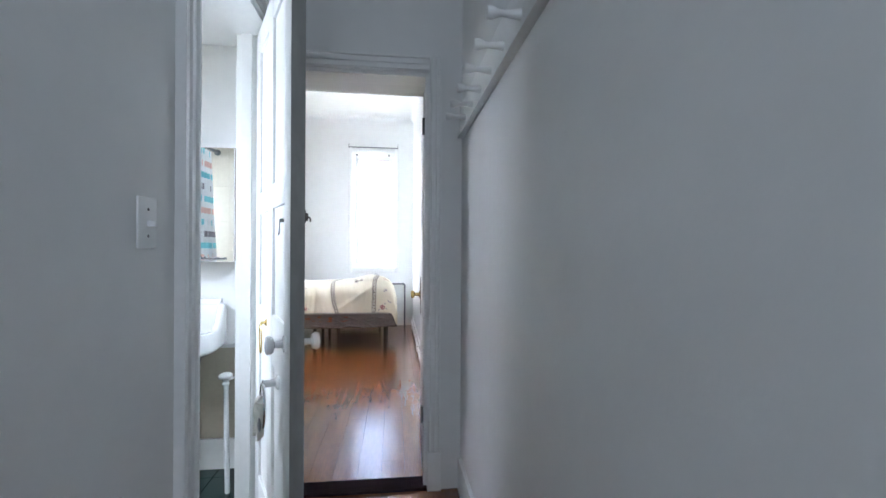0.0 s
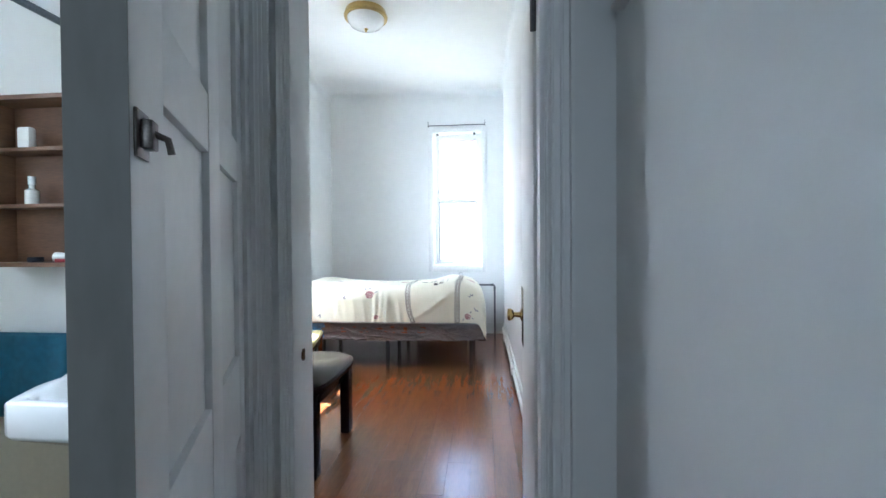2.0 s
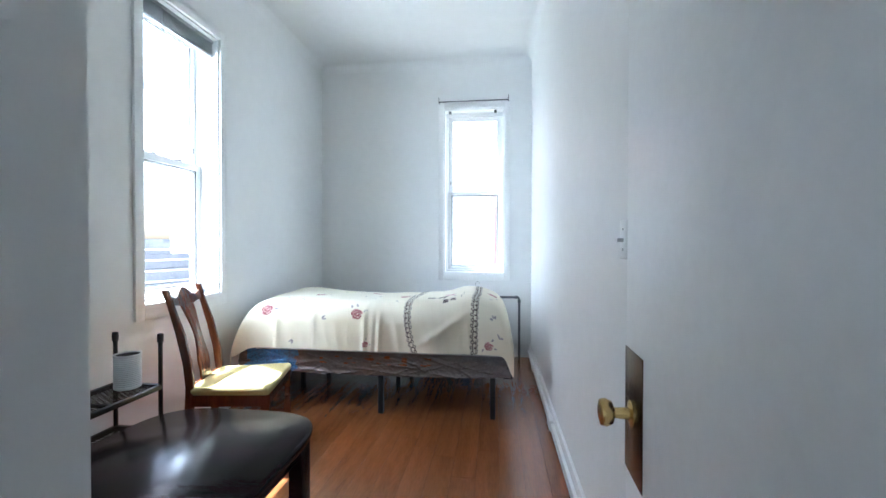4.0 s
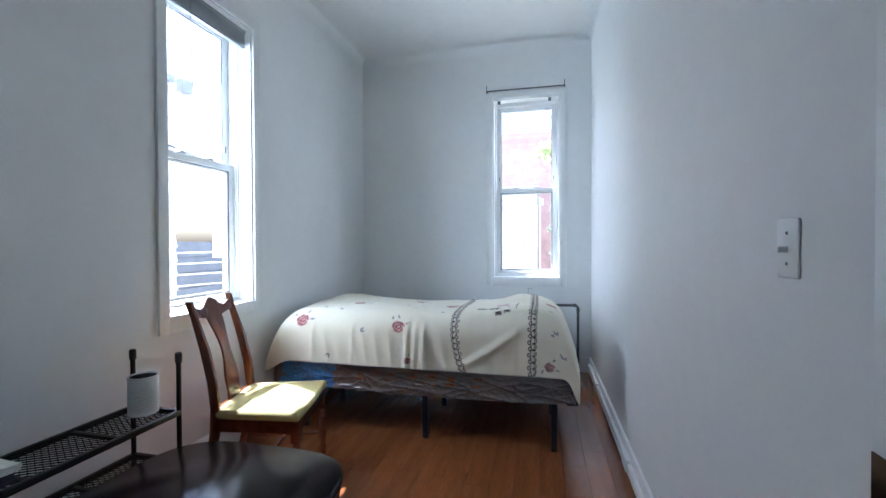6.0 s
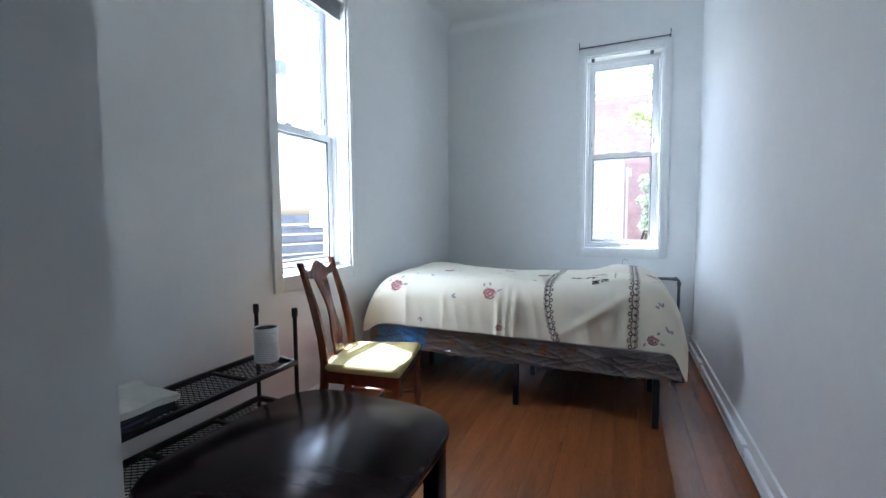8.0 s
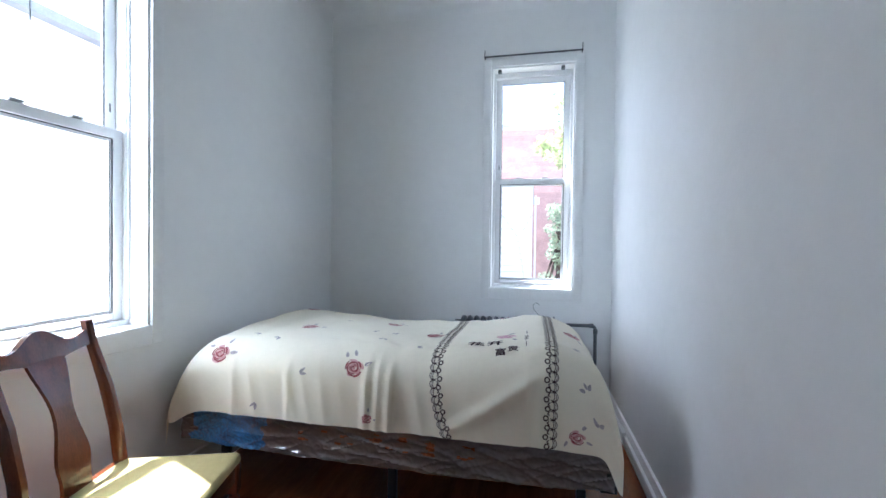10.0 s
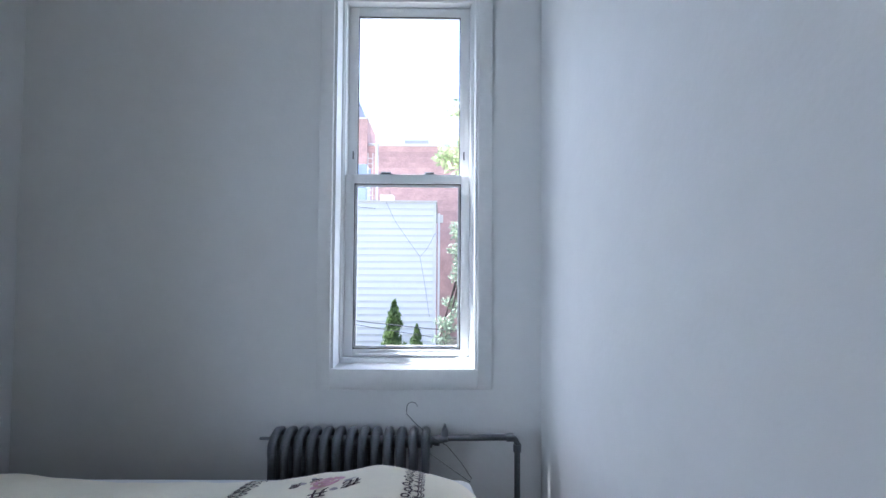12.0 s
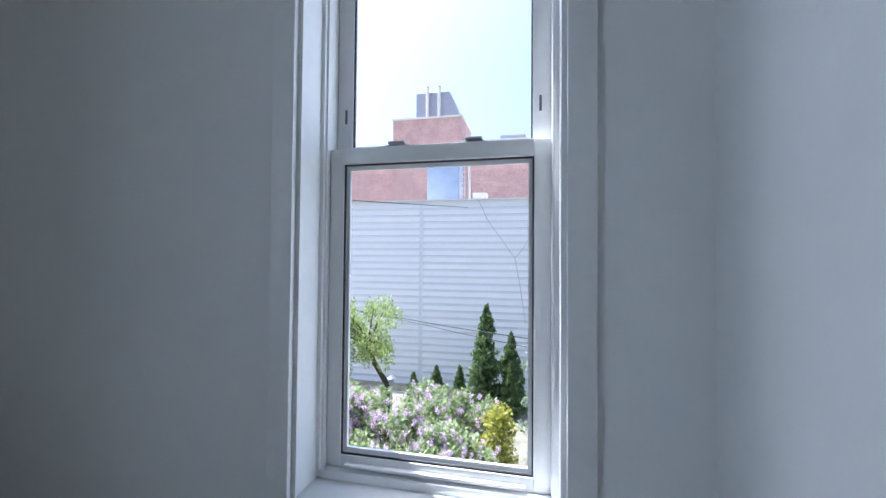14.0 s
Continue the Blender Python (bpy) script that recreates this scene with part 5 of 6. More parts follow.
bar = thing("towel_bar", pose(-0.98, BY1, 0.875), "white porcelain towel bar with square posts", "towel bar")
for x in (-0.22, 0.22):
    part("post", boxes((x - 0.022, x + 0.022, -0.075, 0, -0.025, 0.025), bevel=0.006), PORCELAIN, bar)
bm = B()
tube(bm, [(-0.21, -0.055, 0), (0.21, -0.055, 0)], 0.009, 10)
part("bar", bm, PORCELAIN, bar)


def towel(name, x0, x1, y, z_top, z_bot, mat, label):
    bm = B()
    n = 18
    path = [(y + 0.016, z_bot + 0.06), (y + 0.014, z_top - 0.01), (y + 0.008, z_top + 0.008), (y, z_top + 0.013), (y - 0.008, z_top + 0.008), (y - 0.015, z_top - 0.012), (y - 0.018, (z_top + z_bot) / 2), (y - 0.02, z_bot)]
    g = [[bm.verts.new((x0 + (x1 - x0) * i / n + 0.004 * math.sin(j), py + 0.005 * math.sin(i * 0.9 + 0.3 * j) * (j > 4), pz)) for i in range(n + 1)] for j, (py, pz) in enumerate(path)]
    for a, b in zip(g, g[1:]):
        for i in range(n):
            bm.faces.new((a[i], a[i + 1], b[i + 1], b[i]))
    ob = solid(name, bm, mat, label, "towel")
    s = ob.modifiers.new("thick", "SOLIDIFY")
    s.thickness, s.offset = 0.007, 1
    return ob


towel("hand_towel", -1.17, -0.79, BY1 - 0.055, 0.875, 0.60, TOWEL, "dark teal terry towel folded over the bar")

shower = thing("shower_fixture", pose(-1.15, BY0, 1.90), "chrome shower head with a white face on a bent arm", "shower")
bm = B()
lathe(bm, [(0.03, 0), (0.028, 0.006), (0.012, 0.01)], pose(0, 0, 0, -90, 0, 0), 14)
tube(bm, [(0, 0, 0), (0, 0.08, 0.01), (-0.03, 0.13, -0.02)], 0.010, 10)
part("arm", bm, CHROME, shower)
bm = B()
lathe(bm, [(0.012, 0), (0.02, 0.02), (0.05, 0.05), (0.055, 0.06), (0.05, 0.065)], pose(-0.03, 0.13, -0.02, -125, 0, 10), 18)
head = part("head", bm, PLASTIC_WHITE, shower)
bm = B()
lathe(bm, [(0.036, 0.0655), (0.034, 0.068)], pose(-0.03, 0.13, -0.02, -125, 0, 10), 18)
part("nozzle_face", bm, GREY_PLASTIC, head, "dark nozzle face")

crod = thing("shower_rod", pose(-0.75, 0, 1.945), "grey metal shower curtain rod", "rod")
bm = B()
tube(bm, [(0, BY0, 0), (0, BY1, 0)], 0.0125, 12)
part("bar", bm, IRON, crod)
for y, r in ((BY0 + 0.0, -90), (BY1 - 0.0, 90)):
    bm = B()
    lathe(bm, [(0.024, 0), (0.024, 0.012), (0.015, 0.02)], pose(0, y, 0, r, 0, 0), 14)
    part("end_cap", bm, GREY_PLASTIC, crod)


def shower_curtain():
    c = thing("shower_curtain", pose(-0.75, 1.27, 1.945), "bunched white shower curtain with pastel printed stripes", "curtain")
    n, m = 44, 40
    mats = [CURTAIN_W, CURTAIN_T, CURTAIN_P, CURTAIN_G]
    bm = B()
    g = []
    for j in range(m + 1):
        v = j / m
        z = -0.03 - 1.70 * v
        half = 0.10 + 0.10 * min(1.0, v * 2)
        g.append([bm.verts.new((0.035 * math.sin(i / n * math.tau * 5.5 + v) * (0.7 + 0.4 * v), -half + 2 * half * i / n, z)) for i in range(n + 1)])
    for j in range(m):
        for i in range(n):
            f = bm.faces.new((g[j][i], g[j][i + 1], g[j + 1][i + 1], g[j + 1][i]))
            k = (j // 2) % 4
            f.material_index = 0 if j % 2 else (1, 2, 1, 3)[k] if (i // 3 + j // 2) % 3 else 0
    part("cloth", bm, mats, c, "white film with turquoise, salmon and grey blocks")
    for i in range(6):
        bm = B()
        tube(bm, [(0.018 * math.sin(a), -0.09 + i * 0.036, 0.018 * math.cos(a) - 0.006) for a in [q * math.tau / 14 for q in range(15)]], 0.002, 6)
        part("ring", bm, CHROME, c)


shower_curtain()
st = thing("stand_pole", pose(-0.19, 2.08, 0), "slim white leaning pole with a rounded cap", "pole")
bm = B()
tube(bm, [(0.02, -0.03, 0.0), (0.0, 0.0, 0.53)], 0.012, 12)
part("shaft", bm, PORCELAIN, st)
bm = B()
lathe(bm, [(0.014, 0.0), (0.018, 0.01), (0.012, 0.02), (0.016, 0.03), (0.033, 0.04), (0.034, 0.05), (0.024, 0.062), (0.008, 0.066)], pose(0, 0, 0.515, 0, -2, 0), 16)
part("cap", bm, PORCELAIN, st)
bm = B()
tube(bm, [(0.0, 0.0, 0.54), (0.04, 0.03, 0.55), (0.09, 0.06, 0.56)], 0.006, 8)
part("arm", bm, PORCELAIN, st)

# ---- outside ----
GROUND_Z = -3.2
# ground colour is raised so that sunlight bounces onto the siding
GRASS = material("garden_ground", (0.21, 0.20, 0.15), 0.95, vary=0.5, scale=2.0, bump=0.5, bump_scale=30)
SIDING = material("white_vinyl_siding", (0.74, 0.735, 0.73), 0.45, vary=0.03, scale=1.5, bump=0.03, per_object=0.02)
SIDING_SEAM = material("faded_siding_seam", (0.69, 0.69, 0.70), 0.6, vary=0.1)
BRICK_RED = material("red_brick", (0.50, 0.33, 0.30), 0.85, vary=0.2, scale=1.6, bump=0.3, bump_scale=20, per_object=0.12)
COPING = material("pale_coping", (0.62, 0.60, 0.56), 0.7)
ROOF_GREY = material("grey_roof_metal", (0.30, 0.31, 0.36), 0.5, vary=0.1)
DUCT_BLUE = material("weathered_blue_sheet", (0.36, 0.43, 0.56), 0.6, vary=0.12, scale=3)
FENCE_GREY = material("grey_boards", (0.20, 0.21, 0.24), 0.7, vary=0.15, per_object=0.1)
CABLE = material("black_cable", (0.03, 0.03, 0.035), 0.6)
BARK = material("bark", (0.07, 0.05, 0.04), 0.9, vary=0.3, bump=0.6, bump_scale=40)


def leaf_material(name, color, vary=0.35):
    m = material(name, color, 0.6, vary=0.2, scale=3)
    n, l = m.node_tree.nodes, m.node_tree.links
    b = n["Principled BSDF"]
    src = b.inputs["Base Color"].links[0].from_socket
    geo, hsv, rng_ = n.new("ShaderNodeNewGeometry"), n.new("ShaderNodeHueSaturation"), n.new("ShaderNodeMapRange")
    rng_.inputs["To Min"].default_value, rng_.inputs["To Max"].default_value = 1 - vary, 1 + vary
    l.new(geo.outputs["Random Per Island"], rng_.inputs["Value"])
    l.new(rng_.outputs["Result"], hsv.inputs["Value"])
    l.new(src, hsv.inputs["Color"])
    l.new(hsv.outputs["Color"], b.inputs["Base Color"])
    tr, mx = n.new("ShaderNodeBsdfTranslucent"), n.new("ShaderNodeMixShader")
    mx.inputs["Fac"].default_value = 0.45
    l.new(hsv.outputs["Color"], tr.inputs["Color"])
    l.new(b.outputs["BSDF"], mx.inputs[1])
    l.new(tr.outputs["BSDF"], mx.inputs[2])
    l.new(mx.outputs["Shader"], n["Material Output"].inputs["Surface"])
    return m


LEAF_DARK = leaf_material("cedar_green", (0.12, 0.18, 0.06))
LEAF_MID = leaf_material("lilac_leaf", (0.30, 0.38, 0.17))
LEAF_YELLOW = leaf_material("yellow_green_leaf", (0.42, 0.42, 0.07))
LEAF_LIGHT = leaf_material("willow_leaf", (0.36, 0.44, 0.15))
LEAF_MAPLE = leaf_material("spring_maple_leaf", (0.38, 0.44, 0.24))
LEAF_SPRUCE = leaf_material("pale_spruce", (0.30, 0.36, 0.26))
LILAC = leaf_material("lilac_blossom", (0.74, 0.55, 0.76))

solid("ground", boxes((-900, 900, -900, 900, GROUND_Z - 0.5, GROUND_Z)), GRASS, "garden ground, lightened to bounce sunlight", "ground", "structure", smooth=False)


def scatter(name, spots, size, mat, parent, seed, label="", flat=0.0, up=0.0):
    """Small pointed leaves about the given centres: (x, y, z, radius, count)."""
    r = np.random.default_rng(seed)
    verts, faces = [], []
    for cx, cy, cz, rad, cnt in spots:
        p = r.normal(size=(cnt, 3))
        p /= np.linalg.norm(p, axis=1)[:, None]
        p *= (r.random(cnt) ** 0.45)[:, None] * np.array(rad)
        for q in p:
            d = r.normal(size=3)
            d[2] += up
            d /= np.linalg.norm(d)
            e = np.cross(d, r.normal(size=3))
            e /= np.linalg.norm(e)
            s = size * (0.6 + 0.8 * r.random())
            c = np.array((cx, cy, cz)) + q
            b = len(verts)
            verts += [tuple(c - d * s), tuple(c + e * s * 0.45), tuple(c + d * s), tuple(c - e * s * 0.45)]
            faces.append((b, b + 1, b + 2, b + 3))
    me = bpy.data.meshes.new(name)
    me.from_pydata(verts, [], faces)
    me.materials.append(mat)
    ob = new(name, me)
    ob.parent = parent
    if label:
        tagged(ob, label)
    return ob


def cedar(x, y, top, width, seed):
    h = top - GROUND_Z
    t = thing("cedar_tree", pose(x, y, GROUND_Z), "narrow pointed dark green cedar in the garden", "tree", "garden cedars")
    bm = B()
    tube(bm, [(0, 0, 0), (0.01, 0, h * 0.5), (0, 0, h * 0.95)], [0.06, 0.04, 0.01], 8)
    part("trunk", bm, BARK, t)
    r = random.Random(seed)
    spots = []
    n = 46
    for k in range(n):
        u = k / n
        w = width / 2 * (1 - u) ** 0.7 * (0.95 + 0.3 * r.random())
        a = r.uniform(0, math.tau)
        spots.append((w * 0.45 * math.cos(a), w * 0.45 * math.sin(a), 0.1 + u * h * 0.96, (w * 0.8, w * 0.8, h * 0.05), 170))
    scatter("crown", spots, 0.06, LEAF_DARK, t, seed, up=1.6)
    return t


cedar(-1.03, 18.6, 0.05, 1.2, 1)
cedar(-0.30, 18.9, -0.85, 0.95, 2)
cedar(-0.26, 18.2, -1.65, 0.6, 3)
cedar(-2.62, 18.5, -2.0, 0.60, 4)
cedar(-1.90, 18.7, -2.0, 0.50, 5)
cedar(-3.4, 18.6, -2.3, 0.45, 6)


def shrub(name, x, y, spots, size, mat, label, seed, blossom=None):
    t = thing(name, pose(x, y, GROUND_Z), label, "shrub")
    bm = B()
    r = random.Random(seed)
    for k in range(5):
        a = k * 1.26
        tip = spots[k % len(spots)]
        tube(bm, [(0.1 * math.cos(a), 0.1 * math.sin(a), 0), (tip[0] * 0.5, tip[1] * 0.5, tip[2] * 0.5), (tip[0], tip[1], tip[2])], [0.03, 0.02, 0.006], 6)
    part("stems", bm, BARK, t)
    scatter("crown", spots, size, mat, t, seed)
    if blossom:
        fl = []
        for sx, sy, sz, rad, cnt in spots:
            for q in range(6):
                fl.append((sx + r.uniform(-1, 1) * rad[0], sy - rad[1] * r.uniform(0.2, 1.0), sz + r.uniform(-0.5, 1.0) * rad[2], (0.05, 0.05, 0.08), 40))
        scatter("blossoms", fl, 0.018, blossom, t, seed + 50, "mauve flower heads")
    return t


for k, (x, y, top, seed) in enumerate(((-3.0, 13.4, -1.05, 11), (-2.3, 13.1, -1.15, 12), (-1.65, 13.3, -1.1, 13), (-1.0, 13.0, -1.35, 14), (-3.8, 13.3, -1.2, 15), (-2.6, 12.2, -1.5, 16), (-1.4, 12.1, -1.6, 17), (-0.5, 12.6, -1.75, 18), (-1.9, 14.6, -1.2, 19), (-0.9, 15.2, -1.6, 20))):
    r = random.Random(seed)
    hh = top - GROUND_Z
    spots = [(r.uniform(-0.4, 0.4), r.uniform(-0.35, 0.35), hh * r.uniform(0.45, 0.92), (0.26, 0.26, 0.24), 170) for _ in range(13)]
    shrub("lilac_bush", x, y, spots, 0.05, LEAF_MID, "lilac bush with pale leaves and mauve blossom", seed, LILAC)
r = random.Random(21)
shrub("yellow_bush", -0.25, 14.4, [(r.uniform(-0.32, 0.32) * (1.2 - q), r.uniform(-0.3, 0.3) * (1.2 - q), 0.35 + 1.15 * q, (0.24, 0.24, 0.22), 190) for q in [k / 13 for k in range(14)]], 0.045, LEAF_YELLOW, "rounded yellow-green garden shrub", 21)
r = random.Random(22)
shrub("grey_bush", -4.6, 15.6, [(r.uniform(-0.4, 0.4), r.uniform(-0.3, 0.3), r.uniform(0.6, 2.2), (0.3, 0.3, 0.3), 160) for _ in range(10)], 0.05, LEAF_SPRUCE, "tall pale green shrub by the siding wall", 22)


def garden_tree(name, x, y, trunk, spots, size, mat, label, seed, up=0.0):
    t = thing(name, pose(x, y, GROUND_Z), label, "tree")
    bm = B()
    n = len(trunk)
    tube(bm, trunk, [0.10 * (1 - 0.75 * i / (n - 1)) for i in range(n)], 8)
    for sx, sy, sz, rad, cnt in spots[::2]:
        base = Vector(trunk[-2])
        mid = (base + Vector((sx, sy, sz))) / 2 + Vector((0, 0, 0.1))
        tube(bm, [base, mid, (sx, sy, sz)], [0.035, 0.02, 0.006], 6)
    part("trunk", bm, BARK, t)
    scatter("crown", spots, size, mat, t, seed, up=up)
    return t


r = random.Random(31)
garden_tree("willow_tree", -3.3, 15.6, [(0.1, 0, 0), (0.12, 0, 1.5), (-0.25, 0, 2.05), (-0.4, 0, 2.5), (-0.55, 0, 2.85)], [(-0.62 + r.uniform(-0.8, 0.8), r.uniform(-0.4, 0.4), r.uniform(2.2, 3.45), (0.26, 0.26, 0.34), 190) for _ in range(30)], 0.04, LEAF_LIGHT, "small drooping light green willow with a bent trunk", 31, up=-1.6)
r = random.Random(32)
garden_tree("spruce_tree", 1.15, 16.5, [(0, 0, 0), (0, 0, 2.5), (0, 0, 4.6), (0, 0, 5.2)], [(r.uniform(-0.9, 0.9) * (1.15 - q), r.uniform(-0.6, 0.6) * (1.15 - q), 0.6 + 5.0 * q, (0.30, 0.3, 0.16), 130) for q in [k / 30 for k in range(31)]], 0.055, LEAF_SPRUCE, "pale green spruce beside the brick wall", 32)
r = random.Random(33)
garden_tree("maple_tree", 2.6, 14.5, [(0, 0, 0), (0, 0, 3), (-0.2, 0, 5.2), (-0.6, 0, 6.6)], [(r.uniform(-2.05, 1.2), r.uniform(-1, 1), r.uniform(6.5, 7.9), (0.38, 0.38, 0.28), 100) for _ in range(26)], 0.085, LEAF_MAPLE, "light green maple overhanging the yard", 33)


def siding_house(name, m, W, H, step, label, depth, mat=SIDING):
    """Clapboard house: local x along the face, y away from the viewer, z up."""
    h = thing(name, m, label, "house")
    wall = part("wall", boxes((0, W, 0.03, depth, 0, H)), mat, h, smooth=False)
    bm = B()
    prism(bm, [(0, 0.012), (0.012, 0), (0.06, 0), (0.06, step), (0.045, step)], 0, W, Matrix(((0, 0, 1, 0), (1, 0, 0, 0), (0, 1, 0, 0), (0, 0, 0, 1))))
    me = mesh_of("siding_board", bm, mat)
    for k in range(int(H / step)):
        ob = new("siding_board", me)
        ob.parent = wall
        ob.location = (0, 0, k * step)
    return h


H1 = 3.66 - GROUND_Z
sid = siding_house("siding_house", pose(-10.0, 20.6, GROUND_Z), 10.3, H1, 0.254, "white vinyl-sided rear house with a flat roof", 7.0)
part("roof_coping", boxes((-0.06, 10.36, -0.05, 7.05, H1, H1 + 0.06)), COPING, sid)
part("corner_board", boxes((10.22, 10.32, -0.012, 0.1, 0, H1)), SIDING, sid)
part("seam", boxes((6.16, 6.30, -0.004, 0.002, 0, H1)), SIDING_SEAM, sid, "grey weathered seam strip")
part("downpipe", boxes((10.4, 10.48, 0.2, 0.3, 0, H1 - 0.4)), SIDING, sid, "white corner downpipe")
bm = B()
tube(bm, [(8.4, -0.02, H1), (8.75, -0.03, H1 - 0.75), (9.72, -0.03, H1 - 2.1), (9.92, -0.03, H1 - 3.2), (10.1, -0.03, H1 - 4.4)], 0.009, 6)
tube(bm, [(9.72, -0.03, H1 - 2.1), (10.02, -0.03, H1 - 1.75), (10.3, -0.05, H1 - 1.2)], 0.008, 6)
part("wall_cable", bm, ROOF_GREY, sid, "thin grey cable on the siding")
ch = part("chimney", boxes((8.1, 8.62, 0.5, 1.0, H1 + 0.06, H1 + 0.36), bevel=0.01), COPING, sid, "white chimney base")
part("flue", boxes((8.26, 8.46, 0.62, 0.84, H1 + 0.36, H1 + 0.58)), BRICK_RED, ch, "small red flue pot")
part("roof_duct", boxes((6.12, 7.42, 1.2, 2.2, H1 + 0.06, H1 + 1.75), bevel=0.03), DUCT_BLUE, sid, "weathered blue sheet-metal bulkhead")
bm = boxes((7.46, 7.49, 1.15, 1.18, H1, H1 + 2.2), (7.66, 7.69, 1.15, 1.18, H1, H1 + 2.2))
for k in range(9):
    box(bm, 7.49, 7.66, 1.155, 1.175, H1 + 0.2 + k * 0.22, H1 + 0.23 + k * 0.22)
part("ladder", bm, COPING, sid, "pale roof ladder", smooth=False)
bm = B()
tube(bm, [(7.83, 1.3, H1), (7.83, 1.3, H1 + 2.6)], 0.055, 10)
part("vent_pipe", bm, COPING, sid, "white vent pipe")
part("meter_box", boxes((10.32, 10.6, 0.3, 0.5, H1 - 0.75, H1 - 0.45), bevel=0.02), COPING, sid, "pale cable box at the corner")

HB1 = 8.45 - GROUND_Z
brick = thing("brick_building", pose(-14.0, 30.0, GROUND_Z), "red brick apartment building behind the sided house", "building")
bw = part("wall", boxes((0, 24, 0.05, 10, 0, HB1)), BRICK_RED, brick, smooth=False)
course = mesh_of("brick_course", boxes((0, 24, 0.035, 0.05, 0, 0.315)), BRICK_RED)
for k in range(14):
    ob = new("brick_course", course)
    ob.parent = bw
    ob.location = (0, 0, HB1 - 0.33 * (k + 1))
part("coping", boxes((-0.05, 24.05, -0.06, 10, HB1, HB1 + 0.14)), COPING, brick)
part("parapet", boxes((12.1, 13.7, 2.0, 2.4, HB1 + 0.14, HB1 + 0.95)), ROOF_GREY, brick, "grey roof parapet")
tow = part("stair_tower", boxes((5.76, 10.05, -0.4, 3.0, 0, HB1 + 1.52)), BRICK_RED, brick, "brick stair tower", smooth=False)
part("coping", boxes((5.71, 10.1, -0.46, 3.05, HB1 + 1.52, HB1 + 1.62)), COPING, tow)
bm = B()
prism(bm, [(7.0, HB1 + 1.62), (9.85, HB1 + 1.62), (9.12, HB1 + 3.4), (7.0, HB1 + 3.4)], 0.4, 2.4, Matrix(((1, 0, 0, 0), (0, 0, 1, 0), (0, 1, 0, 0), (0, 0, 0, 1))))
part("roof_house", bm, ROOF_GREY, tow, "grey slanted roof house", smooth=False)
for x in (7.75, 8.5):
    bm = B()
    tube(bm, [(x, 0.3, HB1 + 1.6), (x, 0.3, HB1 + 3.75)], 0.11, 10)
    part("stack_pipe", bm, COPING, tow, "pale metal stack pipe")

nb = siding_house("neighbour_house", pose(-4.5, -6.0, GROUND_Z, 0, 0, 90), 13.1, 3.45 - GROUND_Z, 0.2, "white clapboard neighbouring house close to the window", 6.0)
part("fascia", boxes((-0.1, 13.0, -0.10, 0.1, 3.45 - GROUND_Z, 3.55 - GROUND_Z)), ROOF_GREY, nb, "shaded blue-grey eave board")
part("roof", boxes((-0.1, 13.0, 0.1, 6.1, 3.45 - GROUND_Z, 3.53 - GROUND_Z)), ROOF_GREY, nb)
part("eave_end", boxes((13.1, 13.26, -0.12, 0.0, 3.38 - GROUND_Z, 3.56 - GROUND_Z)), ROOF_GREY, nb, "shaded gutter end")
shed = thing("board_shed", pose(-5.4, 7.3, GROUND_Z, 0, 0, 90), "grey board shed with thin pale clothes lines before it", "shed")
for k in range(17):
    part("board", boxes((0, 6.0, 0.0 + 0.004 * (k % 2), 0.06, k * 0.265, k * 0.265 + 0.255)), FENCE_GREY, shed, smooth=False)
part("wall", boxes((0, 6.0, 0.06, 3.0, 0, 4.45)), FENCE_GREY, shed, smooth=False)
for k in range(4):
    bm = B()
    tube(bm, [(-0.1, -0.3, 3.80 + k * 0.17), (3.0, -0.3, 3.72 + k * 0.2), (6.0, -0.3, 3.85 + k * 0.17)], 0.012, 6)
    part("clothes_line", bm, COPING, shed, "pale clothes line")


def wire(points, r, label):
    bm = B()
    tube(bm, points, r, 6)
    return solid("overhead_cable", bm, CABLE, label, "cable", group="overhead cables")


wire([(-12.0, 17.6, 0.75), (-4.0, 17.5, -0.22), (-1.6, 17.4, -0.50), (0.2, 17.3, -0.66), (9, 17.0, -1.2)], 0.014, "black overhead cable strung across the garden")
wire([(-12.0, 17.7, 0.55), (-4.0, 17.6, -0.26), (-1.6, 17.5, -0.66), (0.2, 17.4, -0.92), (9, 17.1, -1.5)], 0.010, "thin black overhead cable strung below another")
wire([(-4.45, 6.9, 2.6), (-4.0, 8.5, 2.2), (-2.5, 14.0, 2.7), (-2.0, 20.55, 3.4)], 0.010, "thin cable running from the eave to the rear house")

lp = thing("garden_lantern", pose(-2.82, 14.9, GROUND_Z - 0.42), "grey lantern on a pale post among the lilacs", "lamp")
bm = B()
tube(bm, [(0, 0, 0), (0, 0, 2.15)], 0.025, 8)
part("post", bm, COPING, lp)
bm = B()
lathe(bm, [(0.04, 2.13), (0.06, 2.16), (0.06, 2.28), (0.11, 2.30), (0.03, 2.36), (0.01, 2.40)], None, 8)
part("lantern", bm, ROOF_GREY, lp)
part("arm", boxes((0.0, 0.42, -0.015, 0.015, 1.98, 2.01)), COPING, lp)

# ---- floor pieces ----
plank_cache = {}


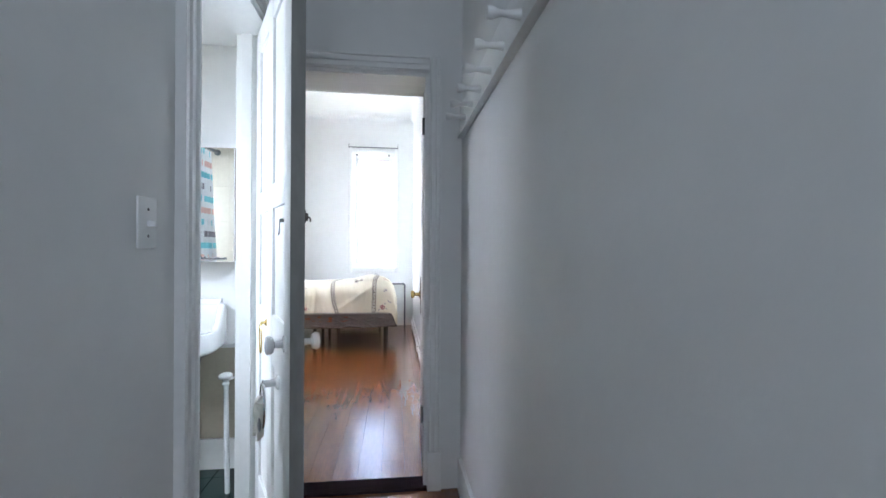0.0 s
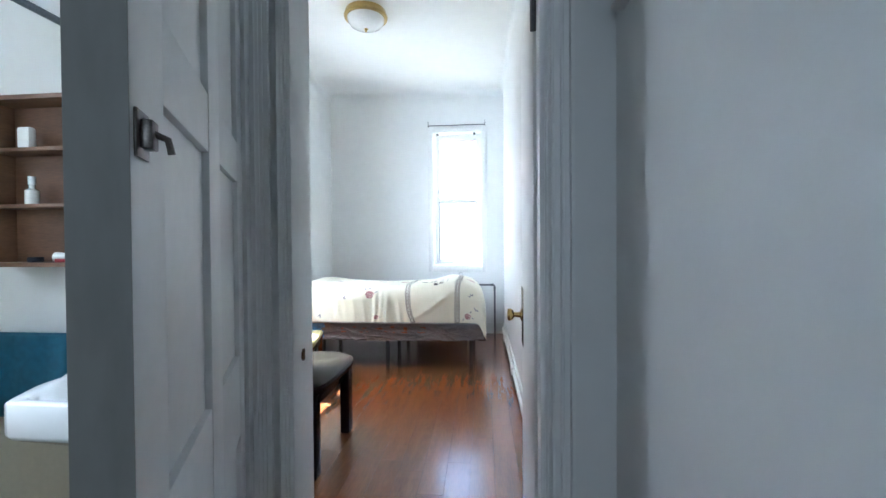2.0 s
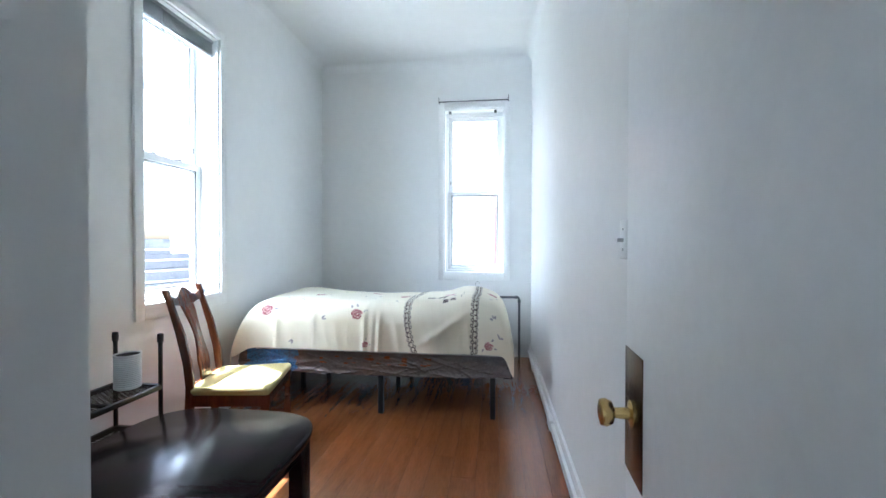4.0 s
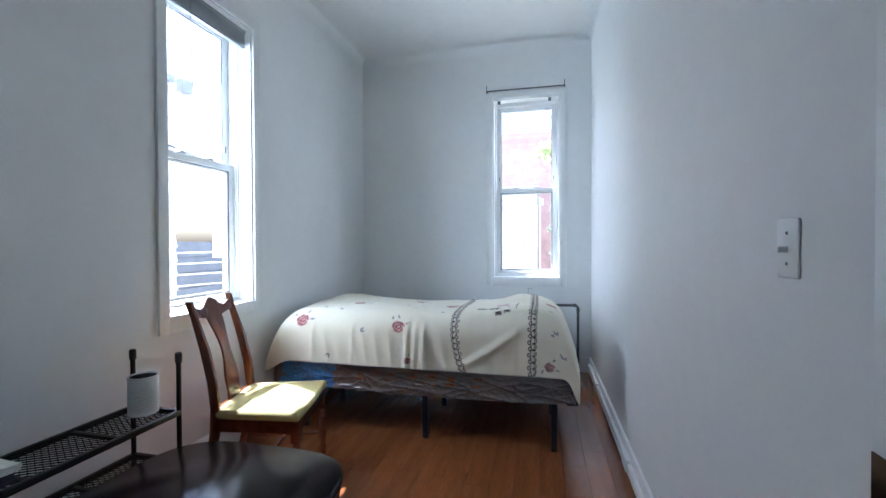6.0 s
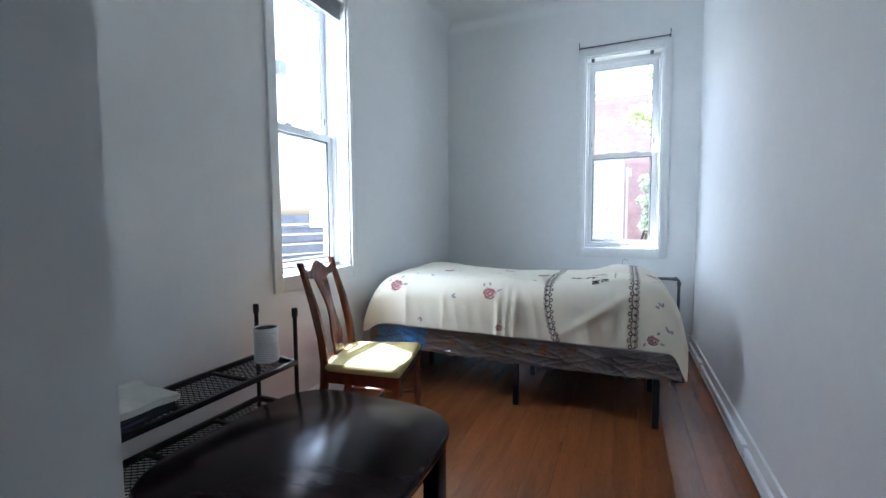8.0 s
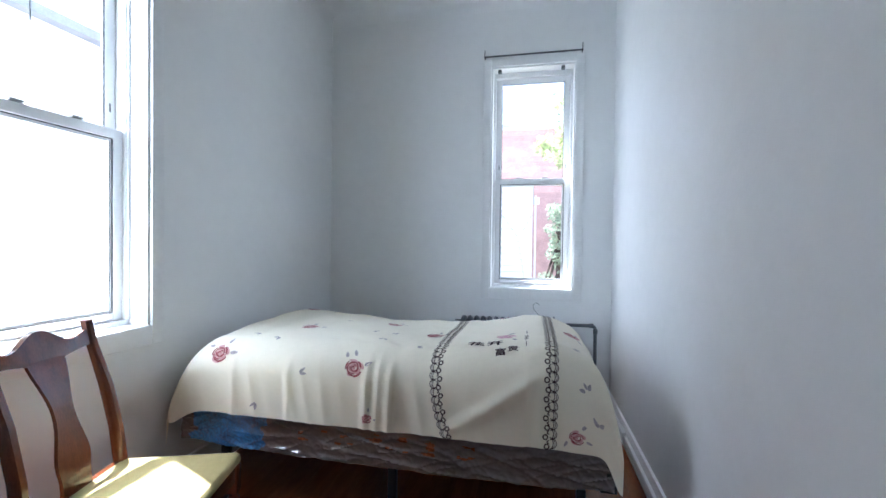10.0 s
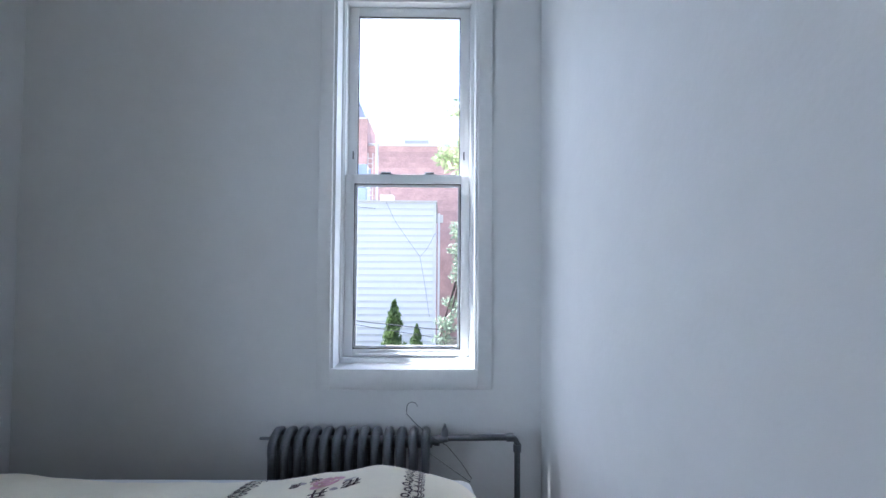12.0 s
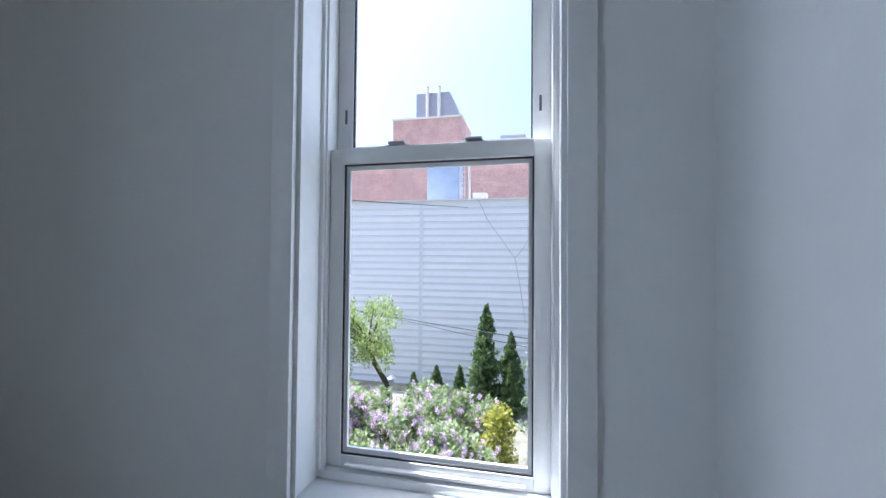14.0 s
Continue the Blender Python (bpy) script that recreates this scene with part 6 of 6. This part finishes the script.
def plank(parent, x0, x1, y0, y1, z1=0.0, mat=None, gap=0.0003, depth=0.008, cham=0.0004):
    w, l = round(x1 - x0, 3), round(y1 - y0, 3)
    key = (w, l, mat.name)
    if key not in plank_cache:
        bm = B()
        a, b = w / 2 - gap, l / 2 - gap
        rings = [[bm.verts.new((sx * (a - i), sy * (b - i), z)) for sx, sy in ((-1, -1), (1, -1), (1, 1), (-1, 1))] for i, z in ((0, -depth), (0, -cham), (cham, 0))]
        for p, q in zip(rings, rings[1:]):
            for k in range(4):
                bm.faces.new((p[k], p[(k + 1) % 4], q[(k + 1) % 4], q[k]))
        bm.faces.new(rings[-1])
        bm.faces.new(list(reversed(rings[0])))
        plank_cache[key] = mesh_of("plank", bm, mat)
    ob = new("plank" if mat is LAMINATE else "tile", plank_cache[key])
    ob.parent = parent
    ob.location = ((x0 + x1) / 2, (y0 + y1) / 2, z1)
    return ob


def planks(parent, x0, x1, y0, y1, pw=0.126, pl=1.2, seed=1):
    r = random.Random(seed)
    x, k = x0, 0
    while x < x1 - 0.01:
        xe = min(x + pw, x1)
        y = y0 - round(r.choice((0.0, 0.4, 0.8)) + 0.1 * (k % 3), 2)
        while y < y1 - 0.005:
            a, b = max(y, y0), min(y + pl, y1)
            if b - a > 0.01:
                plank(parent, x, xe, a, b, 0.0, LAMINATE)
            y += pl
        x += pw
        k += 1


SEAM = -0.059
planks(floor, SEAM - 11 * 0.126, SEAM, YN, YB - 0.016)
planks(floor, SEAM, XR - 0.014, YD + 0.09, YB - 0.016, seed=2)
planks(floor_hall, HL, HR, -1.8, YD - 0.02, seed=3)
x = BX
while x < HW - 0.01:
    y = BY0
    while y < BY1 - 0.02:
        plank(floor_bath, x, min(x + 0.2, HW - 0.005), y, min(y + 0.2, BY1 - 0.018), 0.0, TILE_GREEN, gap=0.002, depth=0.012)
        y += 0.2
    x += 0.2
# shower wall tiles
tw = bpy.data.objects["wall_bath_near"]
me_t = {}
for i in range(5):
    for j in range(8):
        bm_key = "wall_tile"
        if bm_key not in me_t:
            me_t[bm_key] = mesh_of("wall_tile", boxes((-0.1395, 0.1395, 0.0, 0.006, -0.1395, 0.1395), bevel=0.0008), TILE_WALL)
        ob = new("wall_tile", me_t[bm_key])
        ob.parent = tw
        ob.location = (BX + 0.14 + i * 0.28, BY0, 0.14 + j * 0.28)
